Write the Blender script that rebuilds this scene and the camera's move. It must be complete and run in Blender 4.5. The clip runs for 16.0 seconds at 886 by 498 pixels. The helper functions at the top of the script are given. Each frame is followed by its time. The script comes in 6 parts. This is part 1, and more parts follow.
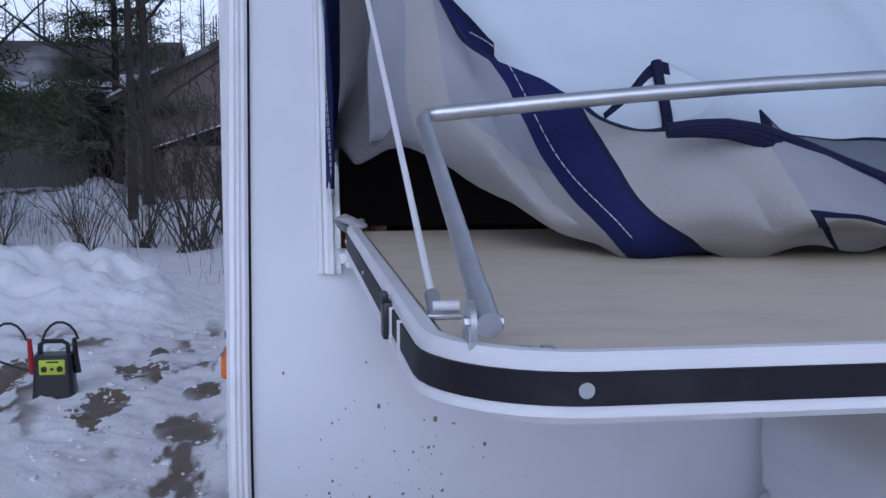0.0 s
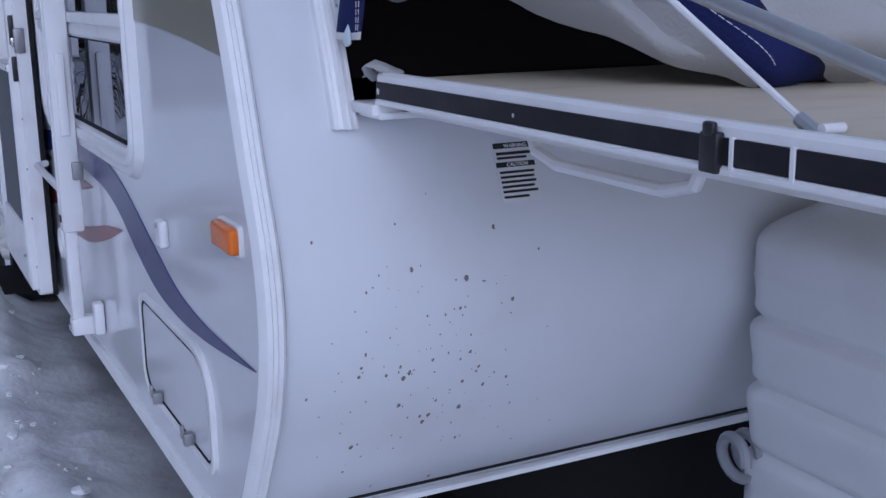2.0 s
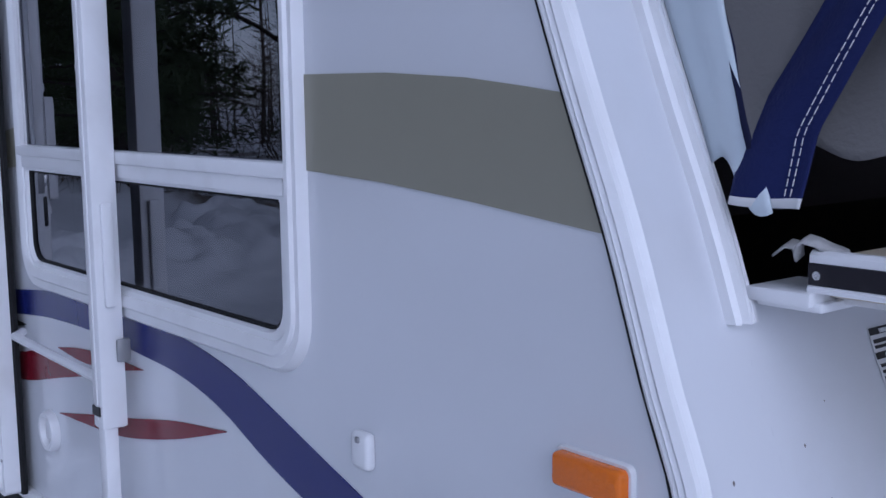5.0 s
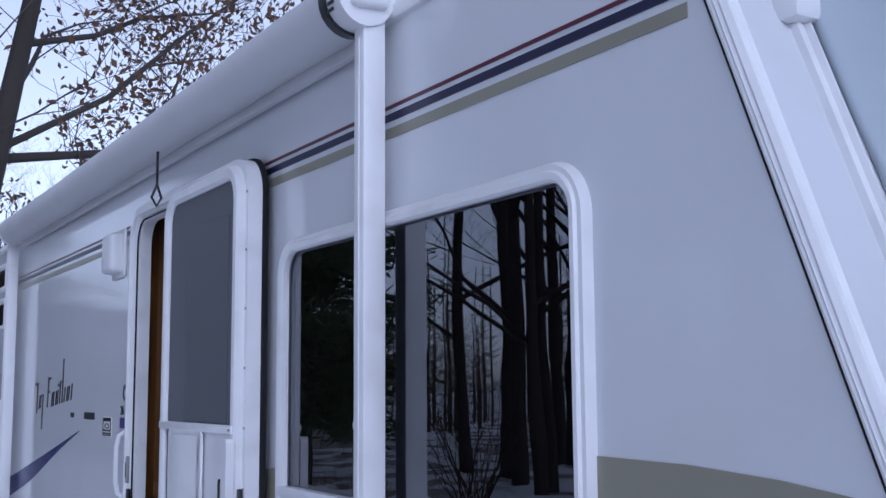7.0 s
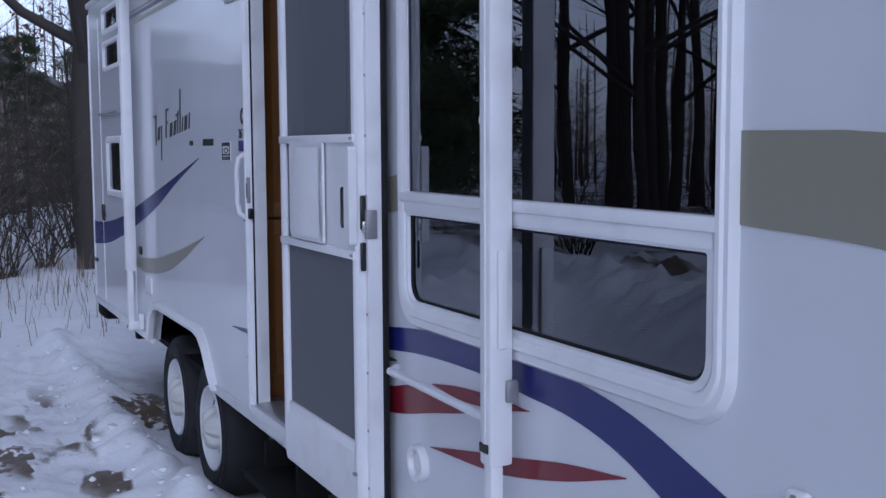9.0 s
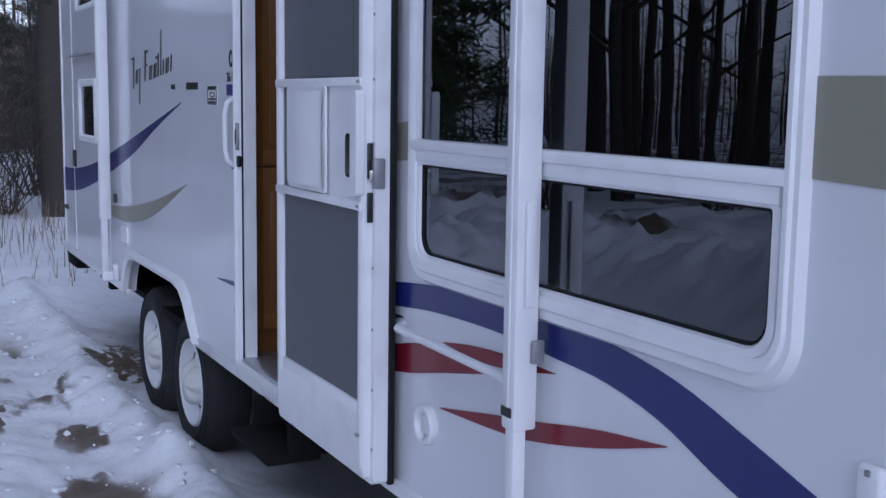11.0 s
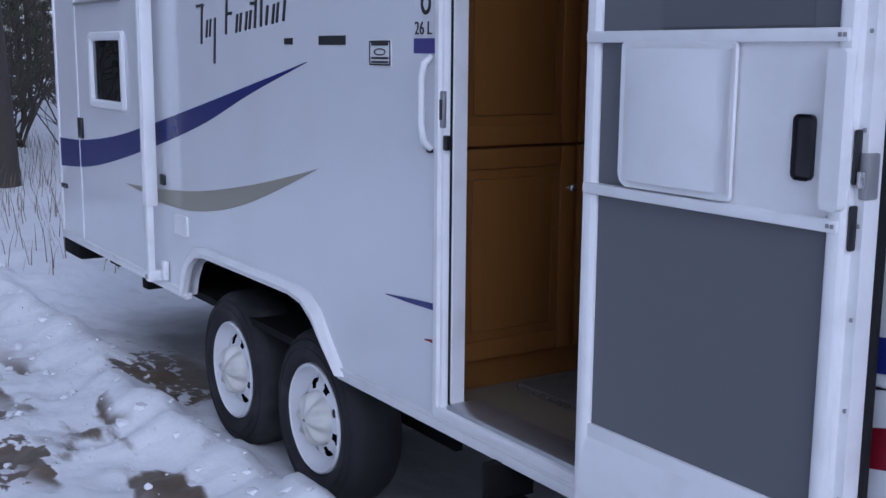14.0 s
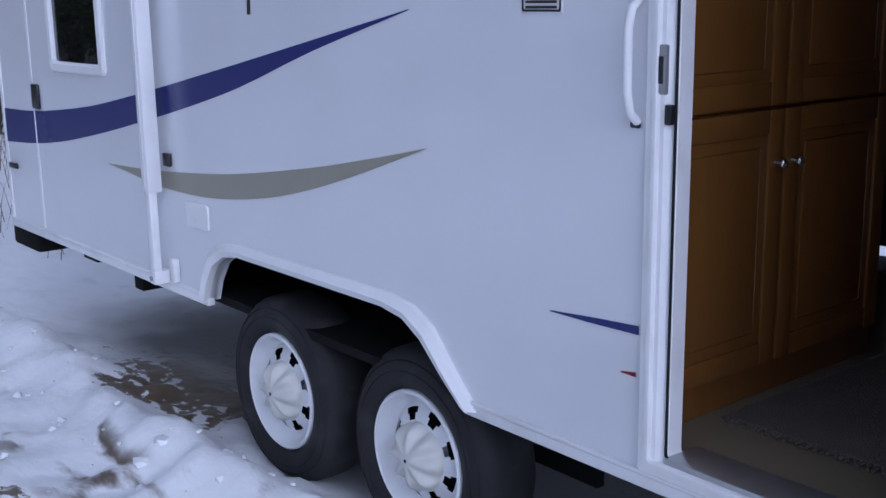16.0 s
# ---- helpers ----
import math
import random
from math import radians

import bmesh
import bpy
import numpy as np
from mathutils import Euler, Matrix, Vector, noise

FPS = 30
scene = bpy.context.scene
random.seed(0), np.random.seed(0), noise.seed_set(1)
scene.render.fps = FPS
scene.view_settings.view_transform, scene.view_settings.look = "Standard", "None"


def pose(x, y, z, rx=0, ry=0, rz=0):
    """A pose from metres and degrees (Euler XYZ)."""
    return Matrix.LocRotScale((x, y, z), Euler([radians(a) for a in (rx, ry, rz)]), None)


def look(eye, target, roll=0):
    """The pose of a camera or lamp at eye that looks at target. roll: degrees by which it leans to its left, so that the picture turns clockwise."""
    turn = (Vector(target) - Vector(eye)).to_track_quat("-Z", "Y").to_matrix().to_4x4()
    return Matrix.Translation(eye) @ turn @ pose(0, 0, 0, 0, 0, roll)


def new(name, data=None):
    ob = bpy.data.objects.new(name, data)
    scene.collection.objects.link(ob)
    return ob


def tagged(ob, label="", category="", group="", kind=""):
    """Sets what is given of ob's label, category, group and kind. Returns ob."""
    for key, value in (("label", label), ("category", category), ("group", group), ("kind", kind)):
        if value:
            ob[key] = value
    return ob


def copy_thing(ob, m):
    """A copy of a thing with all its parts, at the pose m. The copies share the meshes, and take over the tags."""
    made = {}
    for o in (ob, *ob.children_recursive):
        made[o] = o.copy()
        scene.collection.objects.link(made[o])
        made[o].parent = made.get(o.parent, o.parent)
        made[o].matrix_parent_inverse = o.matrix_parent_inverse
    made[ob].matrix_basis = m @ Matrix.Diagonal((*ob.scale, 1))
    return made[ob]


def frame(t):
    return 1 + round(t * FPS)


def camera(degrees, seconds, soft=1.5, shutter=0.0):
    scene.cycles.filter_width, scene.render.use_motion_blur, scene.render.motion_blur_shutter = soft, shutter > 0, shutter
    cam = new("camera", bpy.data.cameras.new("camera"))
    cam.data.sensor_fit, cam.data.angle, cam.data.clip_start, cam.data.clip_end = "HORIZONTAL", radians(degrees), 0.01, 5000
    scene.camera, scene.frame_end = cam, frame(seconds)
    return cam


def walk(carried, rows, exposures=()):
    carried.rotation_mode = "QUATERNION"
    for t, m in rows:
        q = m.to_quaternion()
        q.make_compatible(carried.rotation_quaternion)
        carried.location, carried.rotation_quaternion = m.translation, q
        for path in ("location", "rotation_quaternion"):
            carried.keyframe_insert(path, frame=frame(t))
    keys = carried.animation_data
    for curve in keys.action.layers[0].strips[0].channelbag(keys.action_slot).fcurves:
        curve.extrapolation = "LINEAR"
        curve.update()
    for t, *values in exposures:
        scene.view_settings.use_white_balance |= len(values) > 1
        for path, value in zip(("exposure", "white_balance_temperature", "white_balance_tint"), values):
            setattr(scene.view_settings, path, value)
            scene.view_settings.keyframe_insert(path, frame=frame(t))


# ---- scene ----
cam = camera(43.0, 16.0)
PATH = [
    (0, (1.994, 0.092, 1.629), (0.025, 0.374, 1.415), 0.0),
    (0.5, (1.961, -0.049, 1.64), (0.045, 0.485, 1.437), 2.4),
    (1, (1.939, -0.28, 1.643), (0.085, 0.42, 1.375), 0.3),
    (1.5, (1.865, -0.44, 1.62), (0.053, 0.343, 1.3), 0.2),
    (2, (1.664, -0.512, 1.582), (-0.077, 0.365, 1.136), -0.9),
    (2.5, (1.5, -0.614, 1.59), (-0.175, 0.378, 1.129), 0.6),
    (3, (1.326, -0.751, 1.58), (-0.262, 0.356, 1.076), -1.6),
    (3.2, (1.266, -0.784, 1.581), (-0.302, 0.342, 1.056), -1.5),
    (5.3, (0.766, -0.993, 1.679), (-0.77, 0.28, 1.538), -0.8),
    (5.5, (0.772, -1.015, 1.715), (-0.765, 0.265, 1.68), -1.5),
    (6, (0.793, -1.062, 1.764), (-0.748, 0.2, 1.937), -1.8),
    (6.5, (0.783, -1.137, 1.805), (-0.805, 0.053, 2.056), -0.9),
    (7, (0.747, -1.2, 1.802), (-0.96, -0.187, 2.046), -0.4),
    (7.5, (0.717, -1.239, 1.77), (-1.08, -0.387, 1.979), 0.3),
    (8, (0.693, -1.237, 1.73), (-1.102, -0.358, 1.801), 0.2),
    (8.5, (0.659, -1.21, 1.695), (-1.127, -0.316, 1.6), 0.8),
    (9, (0.667, -1.222, 1.661), (-1.131, -0.364, 1.481), -0.3),
    (9.2, (0.664, -1.223, 1.644), (-1.129, -0.37, 1.406), -0.4),
    (11.3, (0.363, -1.282, 1.64), (-1.394, -0.36, 1.39), 0.9),
    (11.5, (0.267, -1.293, 1.658), (-1.481, -0.344, 1.447), 0.6),
    (12, (0.053, -1.387, 1.67), (-1.713, -0.473, 1.461), 0.9),
    (12.5, (-0.178, -1.547, 1.656), (-1.901, -0.564, 1.398), -1.8),
    (13, (-0.424, -1.621, 1.644), (-2.106, -0.577, 1.36), 0.1),
    (13.5, (-0.725, -1.66, 1.643), (-2.412, -0.647, 1.289), -0.5),
    (14, (-1.012, -1.719, 1.651), (-2.661, -0.641, 1.308), 0.5),
    (14.5, (-1.314, -1.818, 1.655), (-2.924, -0.671, 1.349), -0.6),
    (15, (-1.626, -1.799, 1.637), (-3.231, -0.678, 1.227), -0.8),
    (15.5, (-1.856, -1.8, 1.625), (-3.431, -0.674, 1.121), 0.7),
    (16, (-2.12, -1.831, 1.654), (-3.631, -0.598, 1.213), -0.9),
]
walk(cam, [(t, look(eye, target, roll)) for t, eye, target, roll in PATH], [(0, -0.22, 5070, 20), (1.5, -0.2, 5070, 20), (3, -0.1, 5070, 20), (5.5, -0.08, 5070, 20), (6.5, 0.0, 5070, 20), (7.5, 0.0, 5070, 20), (9, -0.12, 5070, 20), (13, 0.08, 5060, 20), (16, 0.28, 5060, 20)])

from mathutils import geometry

# world and sun: overcast winter dusk
SUN_ELEV, SUN_AZ = 30.0, 107.0
world = bpy.data.worlds.new("world")
scene.world = world
world.use_nodes = True
wn = world.node_tree
sky = wn.nodes.new("ShaderNodeTexSky")
sky.sky_type, sky.sun_disc = "NISHITA", False
sky.sun_elevation, sky.sun_rotation = radians(SUN_ELEV), radians(SUN_AZ)
pale = wn.nodes.new("ShaderNodeHueSaturation")
pale.inputs["Saturation"].default_value = 0.22
wn.links.new(sky.outputs[0], pale.inputs["Color"])
wn.links.new(pale.outputs[0], wn.nodes["Background"].inputs[0])
wn.nodes["Background"].inputs[1].default_value = 0.15
sun = new("sun", bpy.data.lights.new("sun", "SUN"))
sun.data.energy, sun.data.angle, sun.data.color = 0.4, radians(50), (1.0, 0.96, 0.9)
sun.matrix_world = look((41.4, -12.7, 25), (0, 0, 0))

# ---- materials ----


def mat(name, col, rough=0.5, metal=0.0, var=0.08, scale=6.0, bump=0.0, bscale=60.0, rvar=0.0, dirt=None, dirt_amt=0.0, dirt_scale=3.0, stretch=(1, 1, 1), coat=0.0):
    """Procedural surface: base colour with two sizes of variation, optional dirt and relief."""
    m = bpy.data.materials.new(name)
    m.use_nodes = True
    nt = m.node_tree
    b = nt.nodes["Principled BSDF"]
    b.inputs["Metallic"].default_value = metal
    b.inputs["Roughness"].default_value = rough
    b.inputs["Coat Weight"].default_value = coat
    tc = nt.nodes.new("ShaderNodeTexCoord")
    mp = nt.nodes.new("ShaderNodeMapping")
    mp.inputs["Scale"].default_value = stretch
    nt.links.new(tc.outputs["Object"], mp.inputs[0])

    def tex(sc, det=5.0):
        n = nt.nodes.new("ShaderNodeTexNoise")
        n.inputs["Scale"].default_value, n.inputs["Detail"].default_value = sc, det
        nt.links.new(mp.outputs[0], n.inputs["Vector"])
        return n

    def mixc(f, a, c):
        x = nt.nodes.new("ShaderNodeMix")
        x.data_type = "RGBA"
        for sock, v in ((x.inputs[0], f), (x.inputs[6], a), (x.inputs[7], c)):
            if isinstance(v, (float, int)):
                sock.default_value = v
            elif isinstance(v, tuple):
                sock.default_value = (*v, 1)
            else:
                nt.links.new(v, sock)
        return x.outputs[2]

    lo, hi = tuple(c * (1 - var) for c in col), tuple(min(1.0, c * (1 + var)) for c in col)
    big, small = tex(scale), tex(scale * 9)
    c1 = mixc(big.outputs[0], lo, hi)
    c2 = mixc(small.outputs[0], lo, hi)
    out = mixc(0.4, c1, c2)
    if dirt:
        r = nt.nodes.new("ShaderNodeMapRange")
        r.inputs[1].default_value, r.inputs[2].default_value = 0.5, 0.8
        r.inputs[4].default_value = dirt_amt
        nt.links.new(tex(dirt_scale, 8).outputs[0], r.inputs[0])
        out = mixc(r.outputs[0], out, dirt)
    nt.links.new(out, b.inputs["Base Color"])
    if rvar:
        r = nt.nodes.new("ShaderNodeMapRange")
        r.inputs[3].default_value, r.inputs[4].default_value = max(0.02, rough - rvar), rough + rvar
        nt.links.new(big.outputs[0], r.inputs[0])
        nt.links.new(r.outputs[0], b.inputs["Roughness"])
    if bump:
        bp = nt.nodes.new("ShaderNodeBump")
        bp.inputs["Strength"].default_value, bp.inputs["Distance"].default_value = bump, 0.01
        nt.links.new(tex(bscale).outputs[0], bp.inputs["Height"])
        nt.links.new(bp.outputs[0], b.inputs["Normal"])
    return m


GEL = mat("white_gelcoat", (0.70, 0.71, 0.74), 0.085, var=0.025, scale=1.2, bump=0.03, bscale=1.6, rvar=0.05, dirt=(0.55, 0.54, 0.52), dirt_amt=0.16, dirt_scale=2.5)
FRONTG = mat("front_fibreglass", (0.69, 0.70, 0.73), 0.30, var=0.03, scale=1.5, bump=0.03, bscale=2.5, dirt=(0.45, 0.42, 0.38), dirt_amt=0.22, dirt_scale=4.0)
TRIM = mat("white_aluminium_trim", (0.81, 0.81, 0.82), 0.32, var=0.04, scale=4, dirt=(0.4, 0.38, 0.35), dirt_amt=0.25, dirt_scale=9)
PLASTIC = mat("white_plastic", (0.80, 0.80, 0.81), 0.4, var=0.03, scale=5, dirt=(0.5, 0.48, 0.44), dirt_amt=0.2, dirt_scale=7)
TANKP = mat("tank_cover_plastic", (0.66, 0.67, 0.69), 0.5, var=0.04, scale=4, bump=0.08, bscale=90, dirt=(0.4, 0.4, 0.38), dirt_amt=0.3)
RUBBER = mat("black_rubber", (0.014, 0.014, 0.015), 0.75, var=0.3, scale=8, bump=0.2, bscale=80, dirt=(0.06, 0.058, 0.055), dirt_amt=0.2, dirt_scale=5)
TYRE = mat("tyre_rubber", (0.022, 0.022, 0.024), 0.7, var=0.3, scale=9, bump=0.15, bscale=60, dirt=(0.10, 0.10, 0.10), dirt_amt=0.4, dirt_scale=6)
BLACKP = mat("black_plastic", (0.015, 0.015, 0.017), 0.35, var=0.2)
BLACKINS = mat("black_rail_insert", (0.012, 0.010, 0.015), 0.55, var=0.25, scale=6, bump=0.05, dirt=(0.12, 0.12, 0.12), dirt_amt=0.15, dirt_scale=14)
UNDER = mat("black_underbody", (0.012, 0.012, 0.012), 0.8, var=0.3, scale=3)
STEEL = mat("galvanised_steel", (0.52, 0.54, 0.56), 0.38, 0.85, var=0.12, scale=14, bump=0.05, bscale=40, dirt=(0.25, 0.18, 0.12), dirt_amt=0.3, dirt_scale=12)
CHROME = mat("worn_chrome", (0.6, 0.6, 0.6), 0.25, 0.9, var=0.1)
GREYM = mat("grey_lock_metal", (0.32, 0.32, 0.33), 0.4, 0.5, var=0.1)
NAVY = mat("navy_decal", (0.018, 0.024, 0.15), 0.25, var=0.1, scale=3)
RED = mat("red_decal", (0.19, 0.009, 0.02), 0.25, var=0.1, scale=3)
MAROON = mat("maroon_pinstripe", (0.10, 0.012, 0.03), 0.3, var=0.1)
NAVYDARK = mat("dark_navy_pinstripe", (0.012, 0.012, 0.05), 0.3, var=0.1)
TAN = mat("taupe_decal", (0.285, 0.272, 0.21), 0.28, var=0.05, scale=3)
GREYD = mat("shadow_grey_decal", (0.06, 0.065, 0.10), 0.3, var=0.08)
INK = mat("black_print", (0.012, 0.012, 0.014), 0.4, var=0.1)
STICK = mat("white_sticker", (0.72, 0.72, 0.72), 0.4, var=0.03)
VIOLET = mat("violet_sticker", (0.06, 0.05, 0.22), 0.35, var=0.1)
AMBER = mat("amber_lens", (0.75, 0.17, 0.005), 0.2, var=0.15, scale=20, bump=0.2, bscale=120)
WHEELW = mat("white_wheel_paint", (0.72, 0.73, 0.75), 0.3, var=0.05, scale=6, dirt=(0.4, 0.38, 0.34), dirt_amt=0.35, dirt_scale=8)
CAPW = mat("off_white_cap_plastic", (0.62, 0.62, 0.58), 0.45, var=0.06, scale=9, dirt=(0.35, 0.33, 0.28), dirt_amt=0.3, dirt_scale=10)
DECK = mat("bunk_deck_board", (0.63, 0.55, 0.42), 0.5, var=0.10, scale=7, bump=0.05, bscale=30, dirt=(0.42, 0.35, 0.25), dirt_amt=0.55, dirt_scale=9, stretch=(1.6, 0.7, 1))
CANVAS = mat("grey_beige_canvas", (0.355, 0.35, 0.345), 0.85, var=0.06, scale=4, bump=0.25, bscale=150, dirt=(0.33, 0.30, 0.27), dirt_amt=0.35, dirt_scale=5)
CANVASD = mat("dark_grey_canvas", (0.125, 0.12, 0.12), 0.85, var=0.1, scale=5, bump=0.25, bscale=150)
CANVASB = mat("blue_canvas", (0.013, 0.018, 0.085), 0.8, var=0.12, scale=5, bump=0.25, bscale=150)
NAVYP = mat("navy_piping", (0.012, 0.014, 0.045), 0.75, var=0.15, scale=8)
VINYL = mat("pale_blue_white_vinyl", (0.60, 0.67, 0.72), 0.42, var=0.04, scale=2.5, bump=0.1, bscale=4)
VINYLG = mat("grey_green_vinyl", (0.27, 0.28, 0.31), 0.45, var=0.06, scale=3)
VINYLD = mat("dark_slate_canvas", (0.13, 0.15, 0.17), 0.6, var=0.10, scale=4, bump=0.15, bscale=120)
THREAD = mat("white_thread", (0.7, 0.7, 0.72), 0.8)
AWN = mat("awning_vinyl", (0.62, 0.62, 0.63), 0.45, var=0.03, scale=3, dirt=(0.4, 0.39, 0.36), dirt_amt=0.25)
SCREEN = mat("grey_insect_screen", (0.135, 0.14, 0.153), 0.75, var=0.05, scale=2, bump=0.3, bscale=500)
SCREENF = mat("door_window_behind_screen", (0.11, 0.115, 0.13), 0.5, var=0.05, scale=2)
WOOD = mat("honey_maple_veneer", (0.19, 0.078, 0.018), 0.32, var=0.22, scale=5, bump=0.03, bscale=25, stretch=(6, 6, 0.5), coat=0.2)
TILEM = mat("beige_vinyl_tile", (0.20, 0.165, 0.115), 0.5, var=0.15, scale=7, dirt=(0.2, 0.16, 0.11), dirt_amt=0.4)
RUG = mat("taupe_rug_pile", (0.17, 0.15, 0.13), 0.95, var=0.25, scale=14, bump=1.0, bscale=260)
INWALL = mat("brown_wallboard", (0.06, 0.048, 0.038), 0.7, var=0.06)
CURTAIN = mat("pale_curtain", (0.42, 0.45, 0.47), 0.8, var=0.1, stretch=(8, 8, 0.5))
BARK = mat("dark_bark", (0.05, 0.042, 0.037), 0.9, var=0.35, scale=4, bump=0.8, bscale=18, stretch=(1, 1, 0.3))
TWIG = mat("dark_twigs", (0.07, 0.056, 0.047), 0.9, var=0.3)
NEEDLE = mat("pine_needles", (0.07, 0.095, 0.045), 0.8, var=0.4, scale=1.5)
DEADLEAF = mat("dead_oak_leaves", (0.13, 0.07, 0.04), 0.8, var=0.4, scale=2)
GRASS = mat("dry_grass", (0.19, 0.145, 0.10), 0.9, var=0.3, scale=3)
SIDING = mat("grey_green_siding", (0.27, 0.27, 0.24), 0.8, var=0.1, scale=2, stretch=(1, 1, 6))
SIDINGB = mat("brown_siding", (0.25, 0.20, 0.18), 0.8, var=0.12, scale=2, stretch=(1, 1, 6))
SHINGLE = mat("dark_shingles", (0.09, 0.08, 0.075), 0.9, var=0.3, scale=3, dirt=(0.8, 0.8, 0.82), dirt_amt=0.9, dirt_scale=0.35)
LIME = mat("yellow_green_panel", (0.50, 0.62, 0.03), 0.4, var=0.08)
CABLER = mat("red_clamp", (0.35, 0.01, 0.02), 0.4)
CHUNK = mat("loose_snow", (0.80, 0.81, 0.83), 0.8, var=0.05, scale=20, bump=0.3, bscale=90)


def glass_mat():
    m = bpy.data.materials.new("tinted_window_glass")
    m.use_nodes = True
    nt = m.node_tree
    nt.nodes.remove(nt.nodes["Principled BSDF"])
    tr, gl = nt.nodes.new("ShaderNodeBsdfTransparent"), nt.nodes.new("ShaderNodeBsdfGlossy")
    tr.inputs[0].default_value = (0.30, 0.30, 0.32, 1)
    gl.inputs["Roughness"].default_value = 0.0
    gl.inputs["Color"].default_value = (0.9, 0.92, 1.0, 1)
    fr, mx = nt.nodes.new("ShaderNodeFresnel"), nt.nodes.new("ShaderNodeMixShader")
    fr.inputs["IOR"].default_value = 2.1
    tc, n, bp = nt.nodes.new("ShaderNodeTexCoord"), nt.nodes.new("ShaderNodeTexNoise"), nt.nodes.new("ShaderNodeBump")
    n.inputs["Scale"].default_value = 2.5
    bp.inputs["Strength"].default_value, bp.inputs["Distance"].default_value = 0.06, 0.01
    nt.links.new(tc.outputs["Object"], n.inputs["Vector"])
    nt.links.new(n.outputs[0], bp.inputs["Height"])
    nt.links.new(bp.outputs[0], gl.inputs["Normal"])
    nt.links.new(fr.outputs[0], mx.inputs[0])
    nt.links.new(tr.outputs[0], mx.inputs[1])
    nt.links.new(gl.outputs[0], mx.inputs[2])
    nt.links.new(mx.outputs[0], nt.nodes["Material Output"].inputs[0])
    return m


GLASS = glass_mat()
# dull blacks without sheen
for m_, lvl in ((UNDER, 0.08), (RUBBER, 0.2), (TYRE, 0.25), (BLACKINS, 0.3), (RUG, 0.1), (CANVASB, 0.2), (NAVYP, 0.2)):
    m_.node_tree.nodes["Principled BSDF"].inputs["Specular IOR Level"].default_value = lvl


def ground_mat():
    """Trampled snow, with brown bare patches in the wheel tracks, and wet earth and painted-in shade under the trailer.
    """
    m = mat("snowy_ground", (0.84, 0.85, 0.87), 0.75, var=0.12, scale=1.2, bump=1.0, bscale=12)
    nt = m.node_tree
    b = nt.nodes["Principled BSDF"]
    snow = b.inputs["Base Color"].links[0].from_socket
    pos = nt.nodes.new("ShaderNodeNewGeometry").outputs["Position"]
    sep = nt.nodes.new("ShaderNodeSeparateXYZ")
    nt.links.new(pos, sep.inputs[0])

    def math(op, a, c=None, d=None):
        n = nt.nodes.new("ShaderNodeMath")
        n.operation = op
        for k, v in enumerate((a, c, d)):
            if v is None:
                continue
            if isinstance(v, (int, float)):
                n.inputs[k].default_value = v
            else:
                nt.links.new(v, n.inputs[k])
        return n.outputs[0]

    def step(v, a, c):
        n = nt.nodes.new("ShaderNodeMapRange")
        n.interpolation_type = "SMOOTHSTEP"
        n.inputs[1].default_value, n.inputs[2].default_value = a, c
        nt.links.new(v, n.inputs[0])
        return n.outputs[0]

    def tex(sc, st=(1, 1, 1), det=6):
        mp = nt.nodes.new("ShaderNodeMapping")
        mp.inputs["Scale"].default_value = st
        n = nt.nodes.new("ShaderNodeTexNoise")
        n.inputs["Scale"].default_value, n.inputs["Detail"].default_value = sc, det
        nt.links.new(pos, mp.inputs[0])
        nt.links.new(mp.outputs[0], n.inputs["Vector"])
        return n.outputs[0]

    x, y = sep.outputs[0], sep.outputs[1]
    wob = math("MULTIPLY", math("SUBTRACT", tex(1.6), 0.5), 0.9)
    yy = math("ADD", y, wob)
    # two wheel lines along the drive
    t1 = math("MULTIPLY", step(yy, -0.75, -0.55), step(yy, -0.2, -0.35))
    t2 = math("MULTIPLY", step(yy, -2.1, -1.8), step(yy, -1.2, -1.45))
    lines = math("MAXIMUM", t1, t2)
    patchy = step(tex(1.3, (0.9, 2.2, 1)), 0.50, 0.56)
    near = math("MULTIPLY", step(x, -7.6, -6.8), lines)
    bare = math("MULTIPLY", near, patchy)
    # trailer footprint: wet grey ground, with the shade beneath the body painted in
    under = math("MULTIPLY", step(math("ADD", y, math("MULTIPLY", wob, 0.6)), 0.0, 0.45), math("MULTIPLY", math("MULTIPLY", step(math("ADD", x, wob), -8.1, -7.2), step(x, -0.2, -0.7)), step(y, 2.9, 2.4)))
    blot = math("ADD", math("MULTIPLY", math("SUBTRACT", tex(5.5, (0.6, 1.6, 1)), 0.5), 5.0), math("MULTIPLY", math("SUBTRACT", tex(17.0), 0.5), 3.5))
    for cx, cy, rx, ry in ((-5.62, -0.84, 0.30, 0.15), (-6.2, -0.76, 0.14, 0.09), (-4.55, -0.95, 0.4, 0.12), (-5.3, -1.75, 0.7, 0.15), (-6.42, 0.33, 0.48, 0.36)):
        dx = math("MULTIPLY", math("SUBTRACT", x, cx), 1 / rx)
        dy = math("MULTIPLY", math("SUBTRACT", y, cy), 1 / ry)
        d = math("ADD", math("ADD", math("MULTIPLY", dx, dx), math("MULTIPLY", dy, dy)), blot)
        bare = math("MAXIMUM", bare, step(d, 1.15, 0.8))
    woods = math("MULTIPLY", step(math("ADD", y, math("MULTIPLY", wob, 0.7)), -4.9, -5.3), step(tex(0.5), 0.46, 0.56))
    bare = math("MAXIMUM", bare, woods)
    grit = math("MULTIPLY", step(tex(5.0), 0.54, 0.72), 0.16)
    grit = math("MULTIPLY", grit, step(math("ADD", y, wob), -3.4, -2.2))
    earth = nt.nodes.new("ShaderNodeMix")
    earth.data_type = "RGBA"
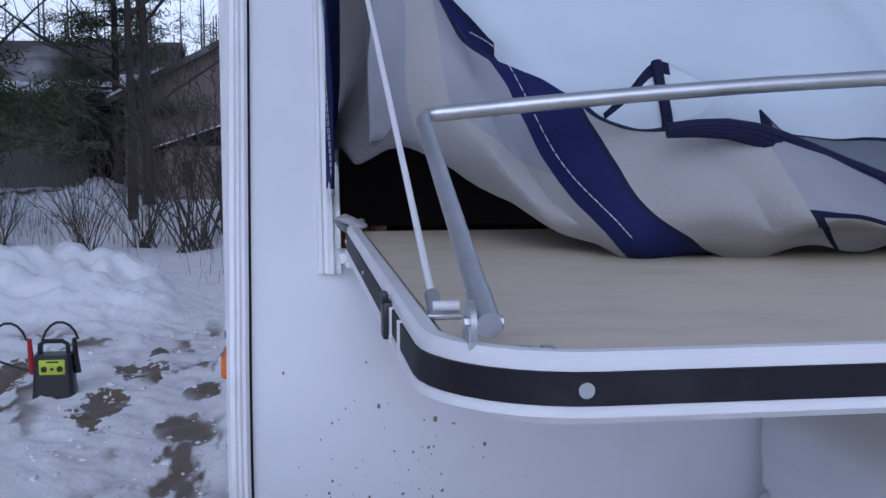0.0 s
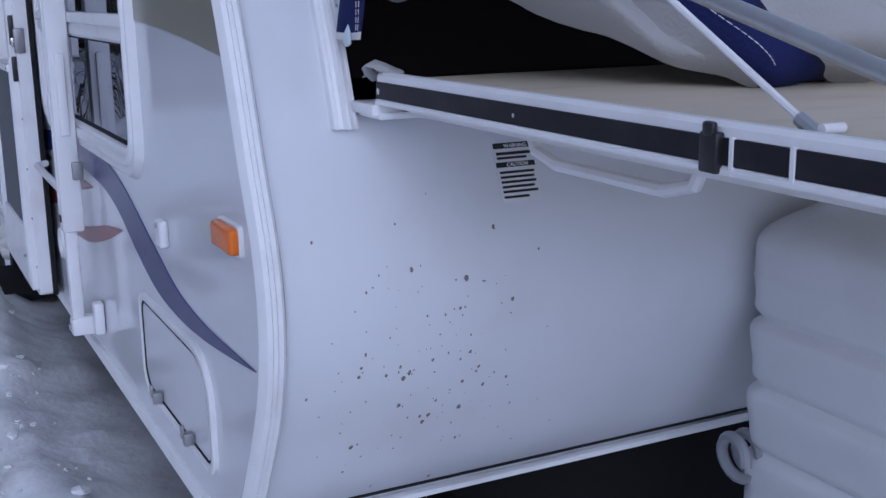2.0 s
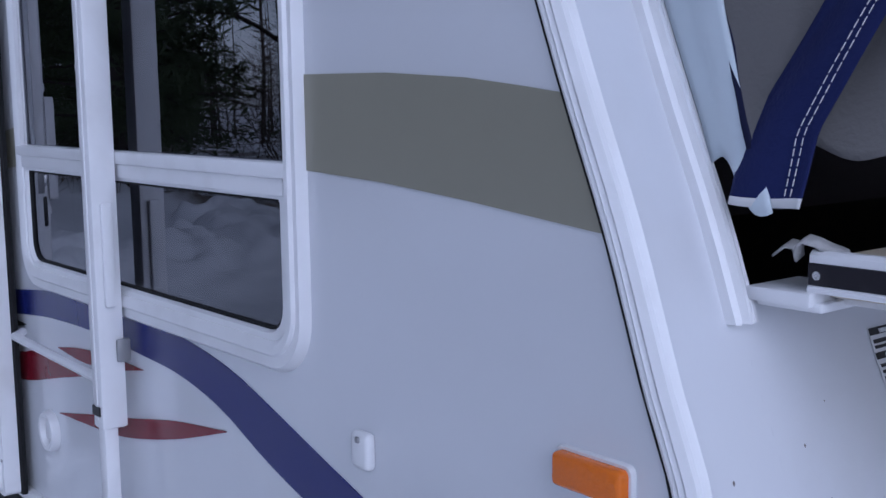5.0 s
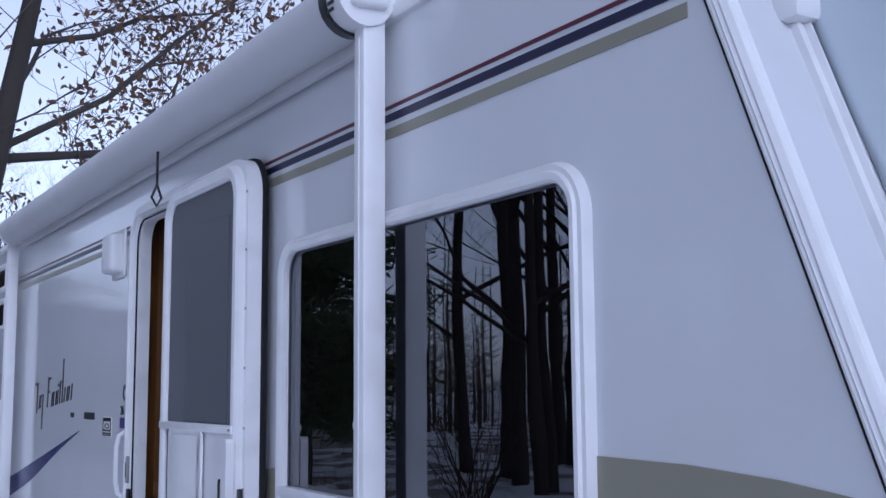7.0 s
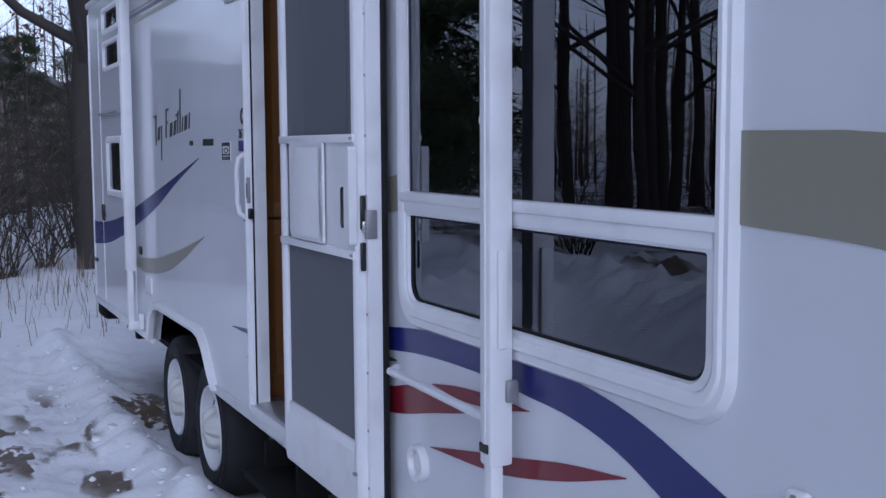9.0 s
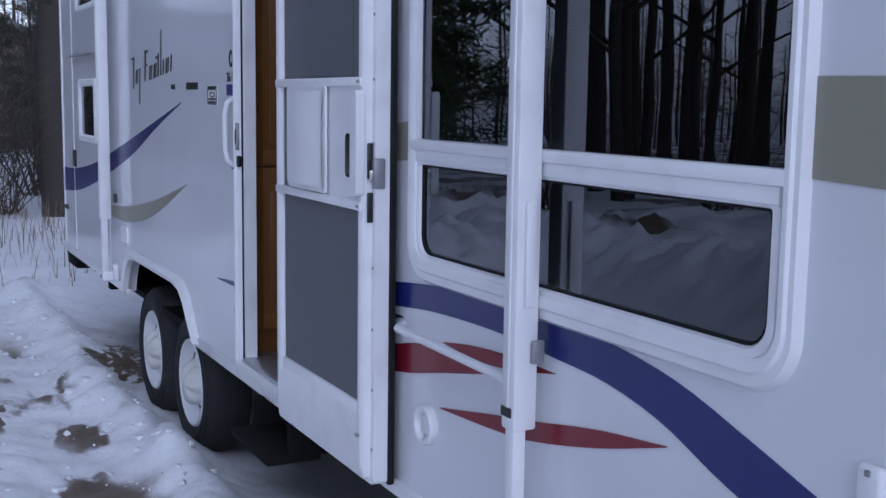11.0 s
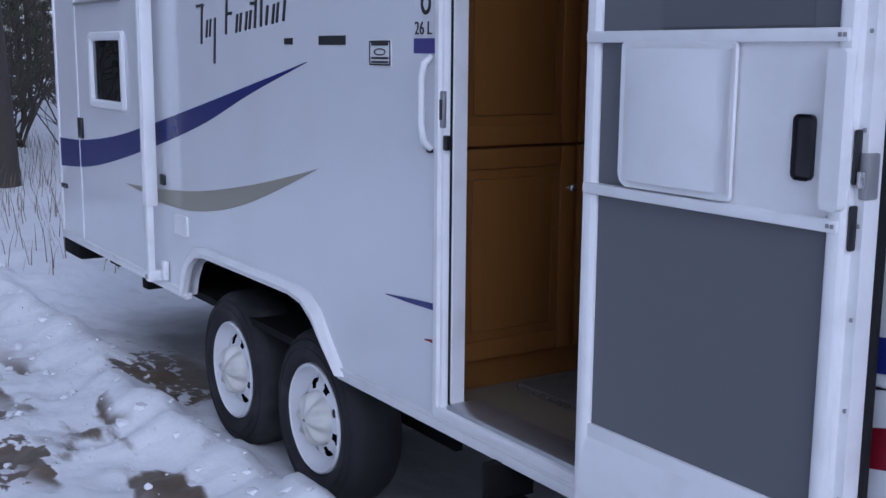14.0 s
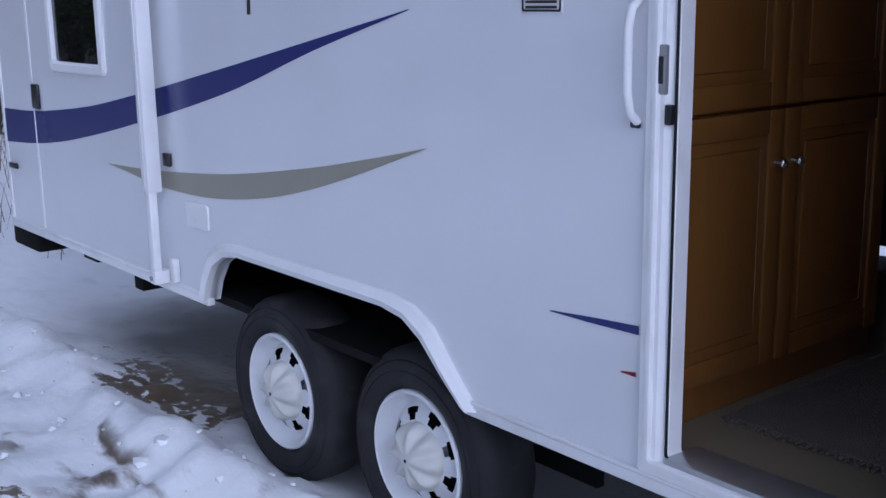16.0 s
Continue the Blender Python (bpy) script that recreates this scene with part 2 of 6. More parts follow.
    earth.inputs[6].default_value, earth.inputs[7].default_value = (0.075, 0.058, 0.04, 1), (0.20, 0.15, 0.105, 1)
    nt.links.new(tex(9.0), earth.inputs[0])

    def mixc(f, a, c):
        n = nt.nodes.new("ShaderNodeMix")
        n.data_type = "RGBA"
        nt.links.new(f, n.inputs[0])
        nt.links.new(a, n.inputs[6])
        if isinstance(c, tuple):
            n.inputs[7].default_value = (*c, 1)
        else:
            nt.links.new(c, n.inputs[7])
        return n.outputs[2]

    col = mixc(grit, snow, (0.34, 0.31, 0.29))
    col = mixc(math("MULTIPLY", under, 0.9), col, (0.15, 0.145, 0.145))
    col = mixc(bare, col, earth.outputs[2])
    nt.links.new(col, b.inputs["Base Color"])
    ro = nt.nodes.new("ShaderNodeMapRange")
    ro.inputs[3].default_value, ro.inputs[4].default_value = 0.75, 0.45
    nt.links.new(bare, ro.inputs[0])
    nt.links.new(ro.outputs[0], b.inputs["Roughness"])
    return m


SNOW = ground_mat()

# ---- mesh helpers ----


def sstep(a, b, v):
    t = min(1.0, max(0.0, (v - a) / (b - a)))
    return t * t * (3 - 2 * t)


def lerp_curve(pts, x):
    """Smooth height over x through a few control points."""
    if x <= pts[0][0]:
        return pts[0][1]
    for k in range(len(pts) - 1):
        (x0, z0), (x1, z1) = pts[k], pts[k + 1]
        if x <= x1:
            zm = pts[k - 1] if k else (2 * x0 - x1, 2 * z0 - z1)
            zp = pts[k + 2] if k + 2 < len(pts) else (2 * x1 - x0, 2 * z1 - z0)
            m0, m1 = (z1 - zm[1]) / (x1 - zm[0]), (zp[1] - z0) / (zp[0] - x0)
            h = x1 - x0
            t = (x - x0) / h
            return (2 * t**3 - 3 * t * t + 1) * z0 + (t**3 - 2 * t * t + t) * h * m0 + (3 * t * t - 2 * t**3) * z1 + (t**3 - t * t) * h * m1
    return pts[-1][1]


def finish(name, bm, material, smooth=True):
    me = bpy.data.meshes.new(name)
    bmesh.ops.recalc_face_normals(bm, faces=bm.faces)
    bm.to_mesh(me)
    bm.free()
    for m in material if isinstance(material, (list, tuple)) else [material]:
        me.materials.append(m)
    if smooth:
        me.shade_smooth()
        me.set_sharp_from_angle(angle=radians(38))
    return me


def part(name, bm, material, parent, label=""):
    ob = new(name, finish(name, bm, material))
    ob.parent = parent
    return tagged(ob, label)


def thing(name, label, category, group="", kind="", at=(0, 0, 0)):
    ob = new(name)
    ob.empty_display_size = 0.1
    ob.location = at
    return tagged(ob, label, category, group, kind)


def solo(name, bm, material, label, category="", group="", kind=""):
    return tagged(new(name, finish(name, bm, material)), label, category, group, kind)


def slab(x0, x1, y0, y1, z0, z1, bev=0.0, seg=2, bm=None):
    own = bmesh.new()
    bmesh.ops.create_cube(own, size=1)
    bmesh.ops.transform(own, matrix=Matrix.Translation(((x0 + x1) / 2, (y0 + y1) / 2, (z0 + z1) / 2)) @ Matrix.Diagonal((x1 - x0, y1 - y0, z1 - z0, 1)), verts=own.verts)
    if bev:
        bmesh.ops.bevel(own, geom=own.edges[:], offset=bev, segments=seg, affect="EDGES", profile=0.5)
    if bm is None:
        return own
    return join(bm, own)


def join(bm, other):
    me = bpy.data.meshes.new("tmp")
    other.to_mesh(me)
    other.free()
    bm.from_mesh(me)
    bpy.data.meshes.remove(me)
    return bm


def tube(pts, r, n=10, caps=True, bm=None, taper=1.0):
    """A round bar along a line of points."""
    bm = bm or bmesh.new()
    pts = [Vector(p) for p in pts]
    rings = []
    for k, p in enumerate(pts):
        d = (pts[min(k + 1, len(pts) - 1)] - pts[max(k - 1, 0)]).normalized()
        a = d.orthogonal().normalized() if k == 0 else (a - d * a.dot(d)).normalized()
        b = d.cross(a)
        rr = r * (1 + (taper - 1) * k / max(1, len(pts) - 1))
        rings.append([bm.verts.new(p + (a * math.cos(t) + b * math.sin(t)) * rr) for t in (2 * math.pi * i / n for i in range(n))])
    for u, v in zip(rings, rings[1:]):
        for i in range(n):
            bm.faces.new((u[i], u[(i + 1) % n], v[(i + 1) % n], v[i]))
    if caps:
        bm.faces.new(rings[0])
        bm.faces.new(rings[-1])
    return bm


def rrect(x0, x1, z0, z1, r, n=6):
    """Corner-rounded rectangle as a loop of (x, z); r may be four radii: low-left, low-right, top-right, top-left."""
    rs = r if isinstance(r, (list, tuple)) else (r,) * 4
    out = []
    for (cx, cz, sx, sz, a0), q in zip(((x0, z0, 1, 1, 180), (x1, z0, -1, 1, 270), (x1, z1, -1, -1, 0), (x0, z1, 1, -1, 90)), rs):
        for k in range(n + 1):
            a = radians(a0 + 90 * k / n)
            out.append((cx + sx * q + q * math.cos(a), cz + sz * q + q * math.sin(a)))
    return out


def prism(loop, y0, y1, holes=(), bm=None, bev=0.0):
    """A plate of outline loop (x, z), cut by holes, from y0 (outer face) to y1."""
    bm = bm or bmesh.new()
    loops = [loop, *holes]
    tris = geometry.tessellate_polygon([[Vector((x, z, 0)) for x, z in lp] for lp in loops])
    flat = [p for lp in loops for p in lp]
    front = [bm.verts.new((x, y0, z)) for x, z in flat]
    back = [bm.verts.new((x, y1, z)) for x, z in flat]
    for t in tris:
        if len(set(t)) == 3:
            bm.faces.new([front[i] for i in t])
            bm.faces.new([back[i] for i in reversed(t)])
    base = 0
    for lp in loops:
        n = len(lp)
        for i in range(n):
            a, b = base + i, base + (i + 1) % n
            bm.faces.new((front[a], front[b], back[b], back[a]))
        base += n
    return bm


def ring(outer, inner, y0, y1, bm=None):
    """A frame between two loops of equal count, with a softened outer edge."""
    bm = bm or bmesh.new()
    n = len(outer)
    mid = [((a[0] * 0.82 + b[0] * 0.18), (a[1] * 0.82 + b[1] * 0.18)) for a, b in zip(outer, inner)]
    mid2 = [((a[0] * 0.25 + b[0] * 0.75), (a[1] * 0.25 + b[1] * 0.75)) for a, b in zip(outer, inner)]
    rows = [(outer, y1), (outer, y0 + 0.3 * (y1 - y0)), (mid, y0), (mid2, y0), (inner, y0 + 0.35 * (y1 - y0)), (inner, y1)]
    vs = [[bm.verts.new((x, y, z)) for x, z in lp] for lp, y in rows]
    vs.append(vs[0])
    for u, v in zip(vs, vs[1:]):
        for i in range(n):
            bm.faces.new((u[i], u[(i + 1) % n], v[(i + 1) % n], v[i]))
    return bm


def band(top, bot, x0, x1, y=-0.0025, n=28, bm=None):
    """A stuck-on stripe between an upper and a lower curve."""
    up, dn = [], []
    for k in range(n + 1):
        x = x0 + (x1 - x0) * k / n
        a, b = lerp_curve(top, x), lerp_curve(bot, x)
        up.append((x, max(a, b + 0.0006)))
        dn.append((x, b))
    bm = bm or bmesh.new()
    vs = [[bm.verts.new((x, yy, z)) for x, z in row] for row, yy in ((dn, 0.0), (dn, y), (up, y), (up, 0.0))]
    for a, b in zip(vs, vs[1:]):
        for k in range(n):
            bm.faces.new((a[k], a[k + 1], b[k + 1], b[k]))
    return bm


def revolve(profile, n, centre, bm=None):
    """Turn (radius, y) pairs about the axle line through centre."""
    bm = bm or bmesh.new()
    cx, cz = centre
    rings = [[bm.verts.new((cx + r * math.cos(2 * math.pi * i / n), y, cz + r * math.sin(2 * math.pi * i / n))) for i in range(n)] for r, y in profile]
    for u, v in zip(rings, rings[1:]):
        for i in range(n):
            bm.faces.new((u[i], u[(i + 1) % n], v[(i + 1) % n], v[i]))
    return bm


# ---- ground ----


# worn-through spots: centre and half sizes
BARE = [(-5.62, -0.84, 0.30, 0.15), (-6.2, -0.76, 0.14, 0.09), (-4.55, -0.95, 0.4, 0.12), (-5.3, -1.75, 0.7, 0.15)]


def ground_height(x, y):
    v = Vector((x, y, 0))
    lump = noise.noise(v * 0.9) * 0.5 + noise.noise(v * 2.7) * 0.28 + noise.noise(v * 7.0) * 0.10
    h = 0.035 * lump + 0.03 * abs(noise.noise(v * 1.7)) + 0.012 * abs(noise.noise(v * 11.0))
    if -9 < x < 4 and -3.4 < y < 0.6:
        # soft ridges of pushed snow between the wheel lines
        w = 0.25 * noise.noise(Vector((x * 0.6, 3.0, 0)))
        h += 0.17 * math.exp(-(((y + 0.15 + w * 0.35) / 0.14) ** 2)) * (0.65 + 0.9 * lump)
        h += 0.06 * math.exp(-(((y + 0.11) / 0.10) ** 2)) * sstep(-6.0, -5.5, x) * sstep(-3.9, -4.4, x) * (0.8 + lump)
        h += 0.06 * math.exp(-(((y + 1.05 + w) / 0.25) ** 2)) * (0.5 + lump)
    if -9 < x < 1.5 and -3 < y < 0.35:
        # clods and footprints in the trodden snow
        fade = sstep(0.35, 0.1, y)
        h += fade * (0.045 * max(0, noise.noise(v * 3.6)) + 0.045 * max(0, noise.noise(v * 8.5)) - 0.02 * max(0, noise.noise(v * 5.1 + Vector((4, 4, 0)))))
    for cx, cy, rx, ry in BARE:
        h -= 0.03 * max(0, 1 - ((x - cx) / rx) ** 2 - ((y - cy) / ry) ** 2)
    # ploughed bank along the drive and round its end
    edge = -3.7 + 0.5 * noise.noise(Vector((x * 0.25, 7, 0)))
    bank = sstep(edge, edge - 1.0, y) * (1 - 0.7 * sstep(-5.0, -6.4, y)) * 0.47
    xe = x + 0.4 * noise.noise(Vector((y * 0.5, 1, 0)))
    end = sstep(-7.2, -8.6, xe) * sstep(-0.4, -1.9, y) * 0.43 * (1 - 0.85 * sstep(-8.9, -10.6, xe))
    b = max(bank, end)
    h += b * (1 + 0.5 * lump) + 0.30 * b * noise.noise(v * 2.2) + 0.30 * b * noise.noise(v * 5.0) + 0.16 * b * abs(noise.noise(v * 11.0))
    # rising snow behind the trailer
    h += 0.22 * sstep(-8.0, -10.5, x) * sstep(-1.5, 0.5, y) - 0.35 * sstep(-14, -26, x) * sstep(0.5, -1.5, y)
    h -= 0.05 * sstep(0.3, 0.6, y) * sstep(2.8, 2.4, y) * sstep(-7.6, -6.8, x) * sstep(0.5, -0.5, x)
    return h


gx = sorted(set([-400, -300, -220, -160, -120, -90, -70, -55, -45, -38] + [round(-32 + 0.35 * k, 3) for k in range(60)] + [round(-11.0 + 0.07 * k, 3) for k in range(43)] + [round(-8.02 + 0.045 * k, 3) for k in range(100)] + [round(-3.5 + 0.07 * k, 3) for k in range(58)] + [round(0.55 + 0.25 * k, 3) for k in range(20)] + [6, 8, 11, 16, 24, 40, 70, 120, 200, 300]))
gy = sorted(set([-300, -200, -120, -80, -50, -35, -26, -20, -16] + [round(-14 + 0.3 * k, 3) for k in range(27)] + [round(-6.0 + 0.1 * k, 3) for k in range(22)] + [round(-3.8 + 0.07 * k, 3) for k in range(29)] + [round(-1.8 + 0.045 * k, 3) for k in range(58)] + [round(0.85 + 0.3 * k, 3) for k in range(20)] + [8, 11, 16, 24, 40, 70, 120, 200, 300]))
gv = [(x, y, ground_height(x, y)) for x in gx for y in gy]
ny = len(gy)
gf = [(i * ny + j, (i + 1) * ny + j, (i + 1) * ny + j + 1, i * ny + j + 1) for i in range(len(gx) - 1) for j in range(ny - 1)]
gm = bpy.data.meshes.new("ground")
gm.from_pydata(gv, [], gf)
gm.shade_smooth()
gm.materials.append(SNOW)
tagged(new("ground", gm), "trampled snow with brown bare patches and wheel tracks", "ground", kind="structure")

# ---- trailer body ----
NOSE = [(0.60, -0.26), (0.68, -0.178), (0.761, -0.121), (0.94, -0.022), (1.068, 0.006), (1.188, -0.008), (1.305, -0.053), (1.484, -0.116), (1.66, -0.19), (2.02, -0.331), (2.384, -0.475), (2.66, -0.585)]
YR, ZB, ZT, XR = 2.40, 0.585, 2.66, -7.74


def nose_x(z):
    return lerp_curve(NOSE, z)


trailer = thing("travel_trailer", "white travel trailer with navy, red and taupe stripes, parked on snow", "travel trailer")
WIN_HOLE = rrect(-2.105, -0.800, 1.225, 2.175, 0.07)
DOOR_HOLE = rrect(-3.64, -2.94, 0.64, 2.46, (0.01, 0.01, 0.10, 0.10))
ARCH = [(-5.705, ZB), (-5.675, 0.66), (-5.62, 0.735), (-5.54, 0.780), (-5.44, 0.795), (-4.62, 0.795), (-4.52, 0.78), (-4.44, 0.735), (-4.36, 0.66), (-4.27, ZB)]


def side_outline():
    lp = [(XR + 0.02, ZB), *ARCH, (nose_x(ZB + 0.02), ZB)]
    z = 0.62
    while z < ZT - 0.03:
        lp.append((nose_x(z), z))
        z += 0.06
    lp += [(nose_x(ZT) - 0.01, ZT - 0.005), (XR + 0.10, ZT), (XR + 0.03, ZT - 0.03), (XR, ZT - 0.10), (XR, ZB + 0.05)]
    return lp


RW = rrect(-6.985, -6.515, 1.40, 1.70, 0.02)
UW = [rrect(-7.04, -6.50, 2.44, 2.545, 0.02), rrect(-7.04, -6.50, 2.20, 2.33, 0.02)]
part("side_wall", prism(side_outline(), 0.0, 0.045, [WIN_HOLE, DOOR_HOLE, RW, *UW]), GEL, trailer, "glossy white fibreglass side wall")
part("side_wall", prism(side_outline(), YR - 0.045, YR), GEL, trailer, "glossy white fibreglass side wall")


def nose_sheet(z0, z1, y0, y1, off=0.012, thick=0.035, n=26):
    bm = bmesh.new()
    rows = []
    for k in range(n + 1):
        z = z0 + (z1 - z0) * k / n
        x = nose_x(z) + off
        rows.append([bm.verts.new(p) for p in ((x, y0, z), (x, y1, z), (x - thick, y1, z), (x - thick, y0, z))])
    for a, b in zip(rows, rows[1:]):
        for i in range(4):
            bm.faces.new((a[i], a[(i + 1) % 4], b[(i + 1) % 4], b[i]))
    bm.faces.new(rows[0])
    bm.faces.new(rows[-1])
    return bm


part("front_wall", nose_sheet(0.60, 1.385, 0.185, YR - 0.185), FRONTG, trailer, "white curved fibreglass nose with mud specks")
part("front_wall", nose_sheet(0.60, 2.64, 0.004, 0.185, n=60), FRONTG, trailer)
part("front_wall", nose_sheet(0.60, 2.64, YR - 0.185, YR - 0.004, n=60), FRONTG, trailer)
part("front_wall", nose_sheet(2.50, 2.64, 0.186, YR - 0.186), FRONTG, trailer)
part("rear_wall", slab(XR - 0.03, XR + 0.0, 0.0, YR, ZB + 0.02, ZT - 0.08, 0.008), GEL, trailer)
part("roof", slab(XR - 0.02, nose_x(ZT) + 0.03, -0.015, YR + 0.015, ZT - 0.012, ZT + 0.03, 0.012), PLASTIC, trailer, "white roof with moulded edge")
part("roof_cap", slab(nose_x(2.6) - 0.05, nose_x(2.6) + 0.10, 0.0, YR, 2.575, 2.625, 0.018), PLASTIC, trailer, "white moulded cap over the tent opening")

part("nose_lip", nose_sheet(0.588, 0.620, 0.03, YR - 0.03, 0.024, 0.05, 3), TRIM, trailer, "scuffed white lower lip of the nose")
part("nose_lip_seal", nose_sheet(0.624, 0.636, 0.03, YR - 0.03, 0.0145, 0.01, 2), RUBBER, trailer, "dark sealant line above the lip")

# trims on the body corners and lower edge
def nose_trim(y0, out, side):
    """Ridged corner moulding that follows the nose."""
    bm = bmesh.new()
    sec = [(0.002, 0.0), (0.002, -0.006), (0.008, -0.009), (0.011, -0.006), (0.016, -0.010), (0.021, -0.006), (0.026, -0.009), (0.036, -0.003), (0.037, 0.005), (0.031, 0.009), (0.036, 0.014), (0.029, 0.018), (0.034, 0.024), (0.028, 0.030), (0.014, 0.030), (0.004, 0.01)]
    zs = [0.605 + (2.64 - 0.605) * k / 44 for k in range(45)]
    rows = []
    for z in zs:
        dx = (nose_x(z + 0.01) - nose_x(z - 0.01)) / 0.02
        t = Vector((dx, 0, 1)).normalized()
        nrm = Vector((t.z, 0, -t.x))
        rows.append([bm.verts.new(Vector((nose_x(z), y0, z)) + nrm * a + Vector((0, b * side, 0))) for a, b in sec])
    n = len(sec)
    for u, v in zip(rows, rows[1:]):
        for i in range(n):
            bm.faces.new((u[i], u[(i + 1) % n], v[(i + 1) % n], v[i]))
    bm.faces.new(rows[0])
    bm.faces.new(rows[-1])
    return bm


part("corner_trim", nose_trim(0.0, 0, 1), TRIM, trailer, "white ridged aluminium corner trim")
part("corner_trim", nose_trim(YR, 0, -1), TRIM, trailer)


def seal_line(off, y, r, z0=0.62, z1=2.62):
    return tube([(nose_x(z0 + (z1 - z0) * k / 40) + off, y, z0 + (z1 - z0) * k / 40) for k in range(41)], r, 6)


part("trim_seal", seal_line(-0.002, -0.001, 0.0035), RUBBER, trailer, "dark sealant line")
part("trim_seal", seal_line(0.016, 0.032, 0.0025), RUBBER, trailer)


def track(y):
    """Tent track: ribbed channel on the nose beside the opening."""
    bm = bmesh.new()
    sec = [(0.012, -0.022), (0.026, -0.020), (0.030, -0.014), (0.022, -0.010), (0.024, -0.004), (0.034, 0.0), (0.034, 0.006), (0.022, 0.010), (0.030, 0.014), (0.030, 0.020), (0.012, 0.022)]
    rows = [[bm.verts.new((nose_x(z) + dx, y + dy, z)) for dx, dy in sec] for z in (1.365 + 1.02 * k / 24 for k in range(25))]
    for u, v in zip(rows, rows[1:]):
        for i in range(len(sec)):
            j = (i + 1) % len(sec)
            bm.faces.new((u[i], u[j], v[j], v[i]))
    bm.faces.new(rows[0])
    bm.faces.new(rows[-1])
    return bm


part("tent_track", track(0.177), TRIM, trailer, "white ribbed aluminium tent track")
part("tent_track", track(YR - 0.177), TRIM, trailer)
part("track_cap", slab(nose_x(2.40) + 0.0, nose_x(2.40) + 0.06, 0.135, 0.20, 2.37, 2.43, 0.012), PLASTIC, trailer)

for x0, x1 in ((XR, -5.70), (-4.275, -0.30)):
    sk = slab(x0, x1, -0.010, 0.02, ZB - 0.018, ZB + 0.012, 0.003)
    slab(x0, x1, -0.014, 0.01, ZB + 0.014, ZB + 0.024, 0.003, bm=sk)
    part("lower_trim", sk, TRIM, trailer, "white aluminium lower edge trim")
arch_in = [(x, z) for x, z in ARCH]
cx = -4.9875
arch_out = [(cx + (x - cx) * 1.065, z + (0.04 if z > 0.7 else 0.02 * (z > 0.6))) for x, z in ARCH]
bm = bmesh.new()
secs = []
for (xi, zi), (xo, zo) in zip(arch_in, arch_out):
    secs.append([bm.verts.new(p) for p in ((xi, 0.03, zi), (xi, -0.026, zi), ((xi + xo) / 2, -0.034, (zi + zo) / 2), (xo, -0.016, zo), (xo, 0.0, zo))])
for u, v in zip(secs, secs[1:]):
    for i in range(4):
        bm.faces.new((u[i], u[i + 1], v[i + 1], v[i]))
part("wheel_arch_trim", bm, PLASTIC, trailer, "white moulded fender trim")
part("rear_corner_trim", slab(XR - 0.012, XR + 0.025, -0.006, 0.03, ZB, ZT - 0.05, 0.006), TRIM, trailer)
part("panel_seam", slab(-7.318, -7.300, -0.003, 0.0, ZB + 0.03, ZT - 0.12), TRIM, trailer)
part("panel_seam", slab(-6.155, -6.135, -0.004, 0.0, ZB + 0.03, ZT - 0.12), TRIM, trailer)

# underbody
part("belly_pan", slab(XR + 0.05, -0.32, 0.05, YR - 0.05, ZB - 0.02, ZB + 0.01), UNDER, trailer, "black underbody")
for y in (0.45, 1.95):
    part("chassis_rail", slab(XR - 0.05, 0.0, y - 0.03, y + 0.03, 0.42, 0.56, 0.005), UNDER, trailer, "black steel chassis rail")
part("wheel_housing", slab(-5.80, -4.19, 0.42, 0.45, 0.25, 0.90), UNDER, trailer)
part("nose_underbody", slab(-1.0, -0.30, 0.15, YR - 0.15, 0.30, 0.60, 0.02), UNDER, trailer, "black underbody below the nose")
part("wheel_housing", slab(-5.80, -4.19, 0.046, 0.43, 0.86, 0.88), UNDER, trailer)
for z in (0.36,):
    for xx in (-5.31, -4.555):
        part("axle", tube([(xx, 0.25, 0.33), (xx, YR - 0.25, 0.33)], 0.035, 8), UNDER, trailer)
part("rear_bumper", tube([(XR - 0.02, 0.12, 0.52), (XR - 0.02, YR - 0.12, 0.52)], 0.055, 8), UNDER, trailer, "black rear bumper")
part("bumper_end", slab(XR - 0.10, XR + 0.24, 0.02, 0.22, 0.455, 0.575, 0.02), UNDER, trailer, "black bumper end")
part("rear_bracket", slab(-6.95, -6.80, 0.03, 0.2, 0.53, 0.57, 0.004), UNDER, trailer)
part("rear_bracket", slab(-6.42, -6.34, 0.03, 0.2, 0.49, 0.57, 0.004), UNDER, trailer)
for y0, y1 in ((0.45, 1.12), (1.95, 1.28)):
    part("a_frame_rail", tube([(-0.6, y0, 0.47), (1.75, y1, 0.47)], 0.055, 4), UNDER, trailer, "black A-frame tongue rail")
part("tongue_jack", tube([(1.55, 1.2, 0.02), (1.55, 1.2, 0.95)], 0.03, 10), STEEL, trailer)
st = slab(-3.36, -2.95, -0.13, 0.06, 0.44, 0.47, 0.006)
slab(-3.36, -3.33, -0.05, 0.10, 0.46, 0.57, bm=st)
slab(-2.98, -2.95, -0.05, 0.10, 0.46, 0.57, bm=st)
part("entry_step", st, UNDER, trailer, "black folding metal entry step")

# stickers and stripes
def decal(name, bm, m, label):
    return part(name, bm, m, trailer, label)


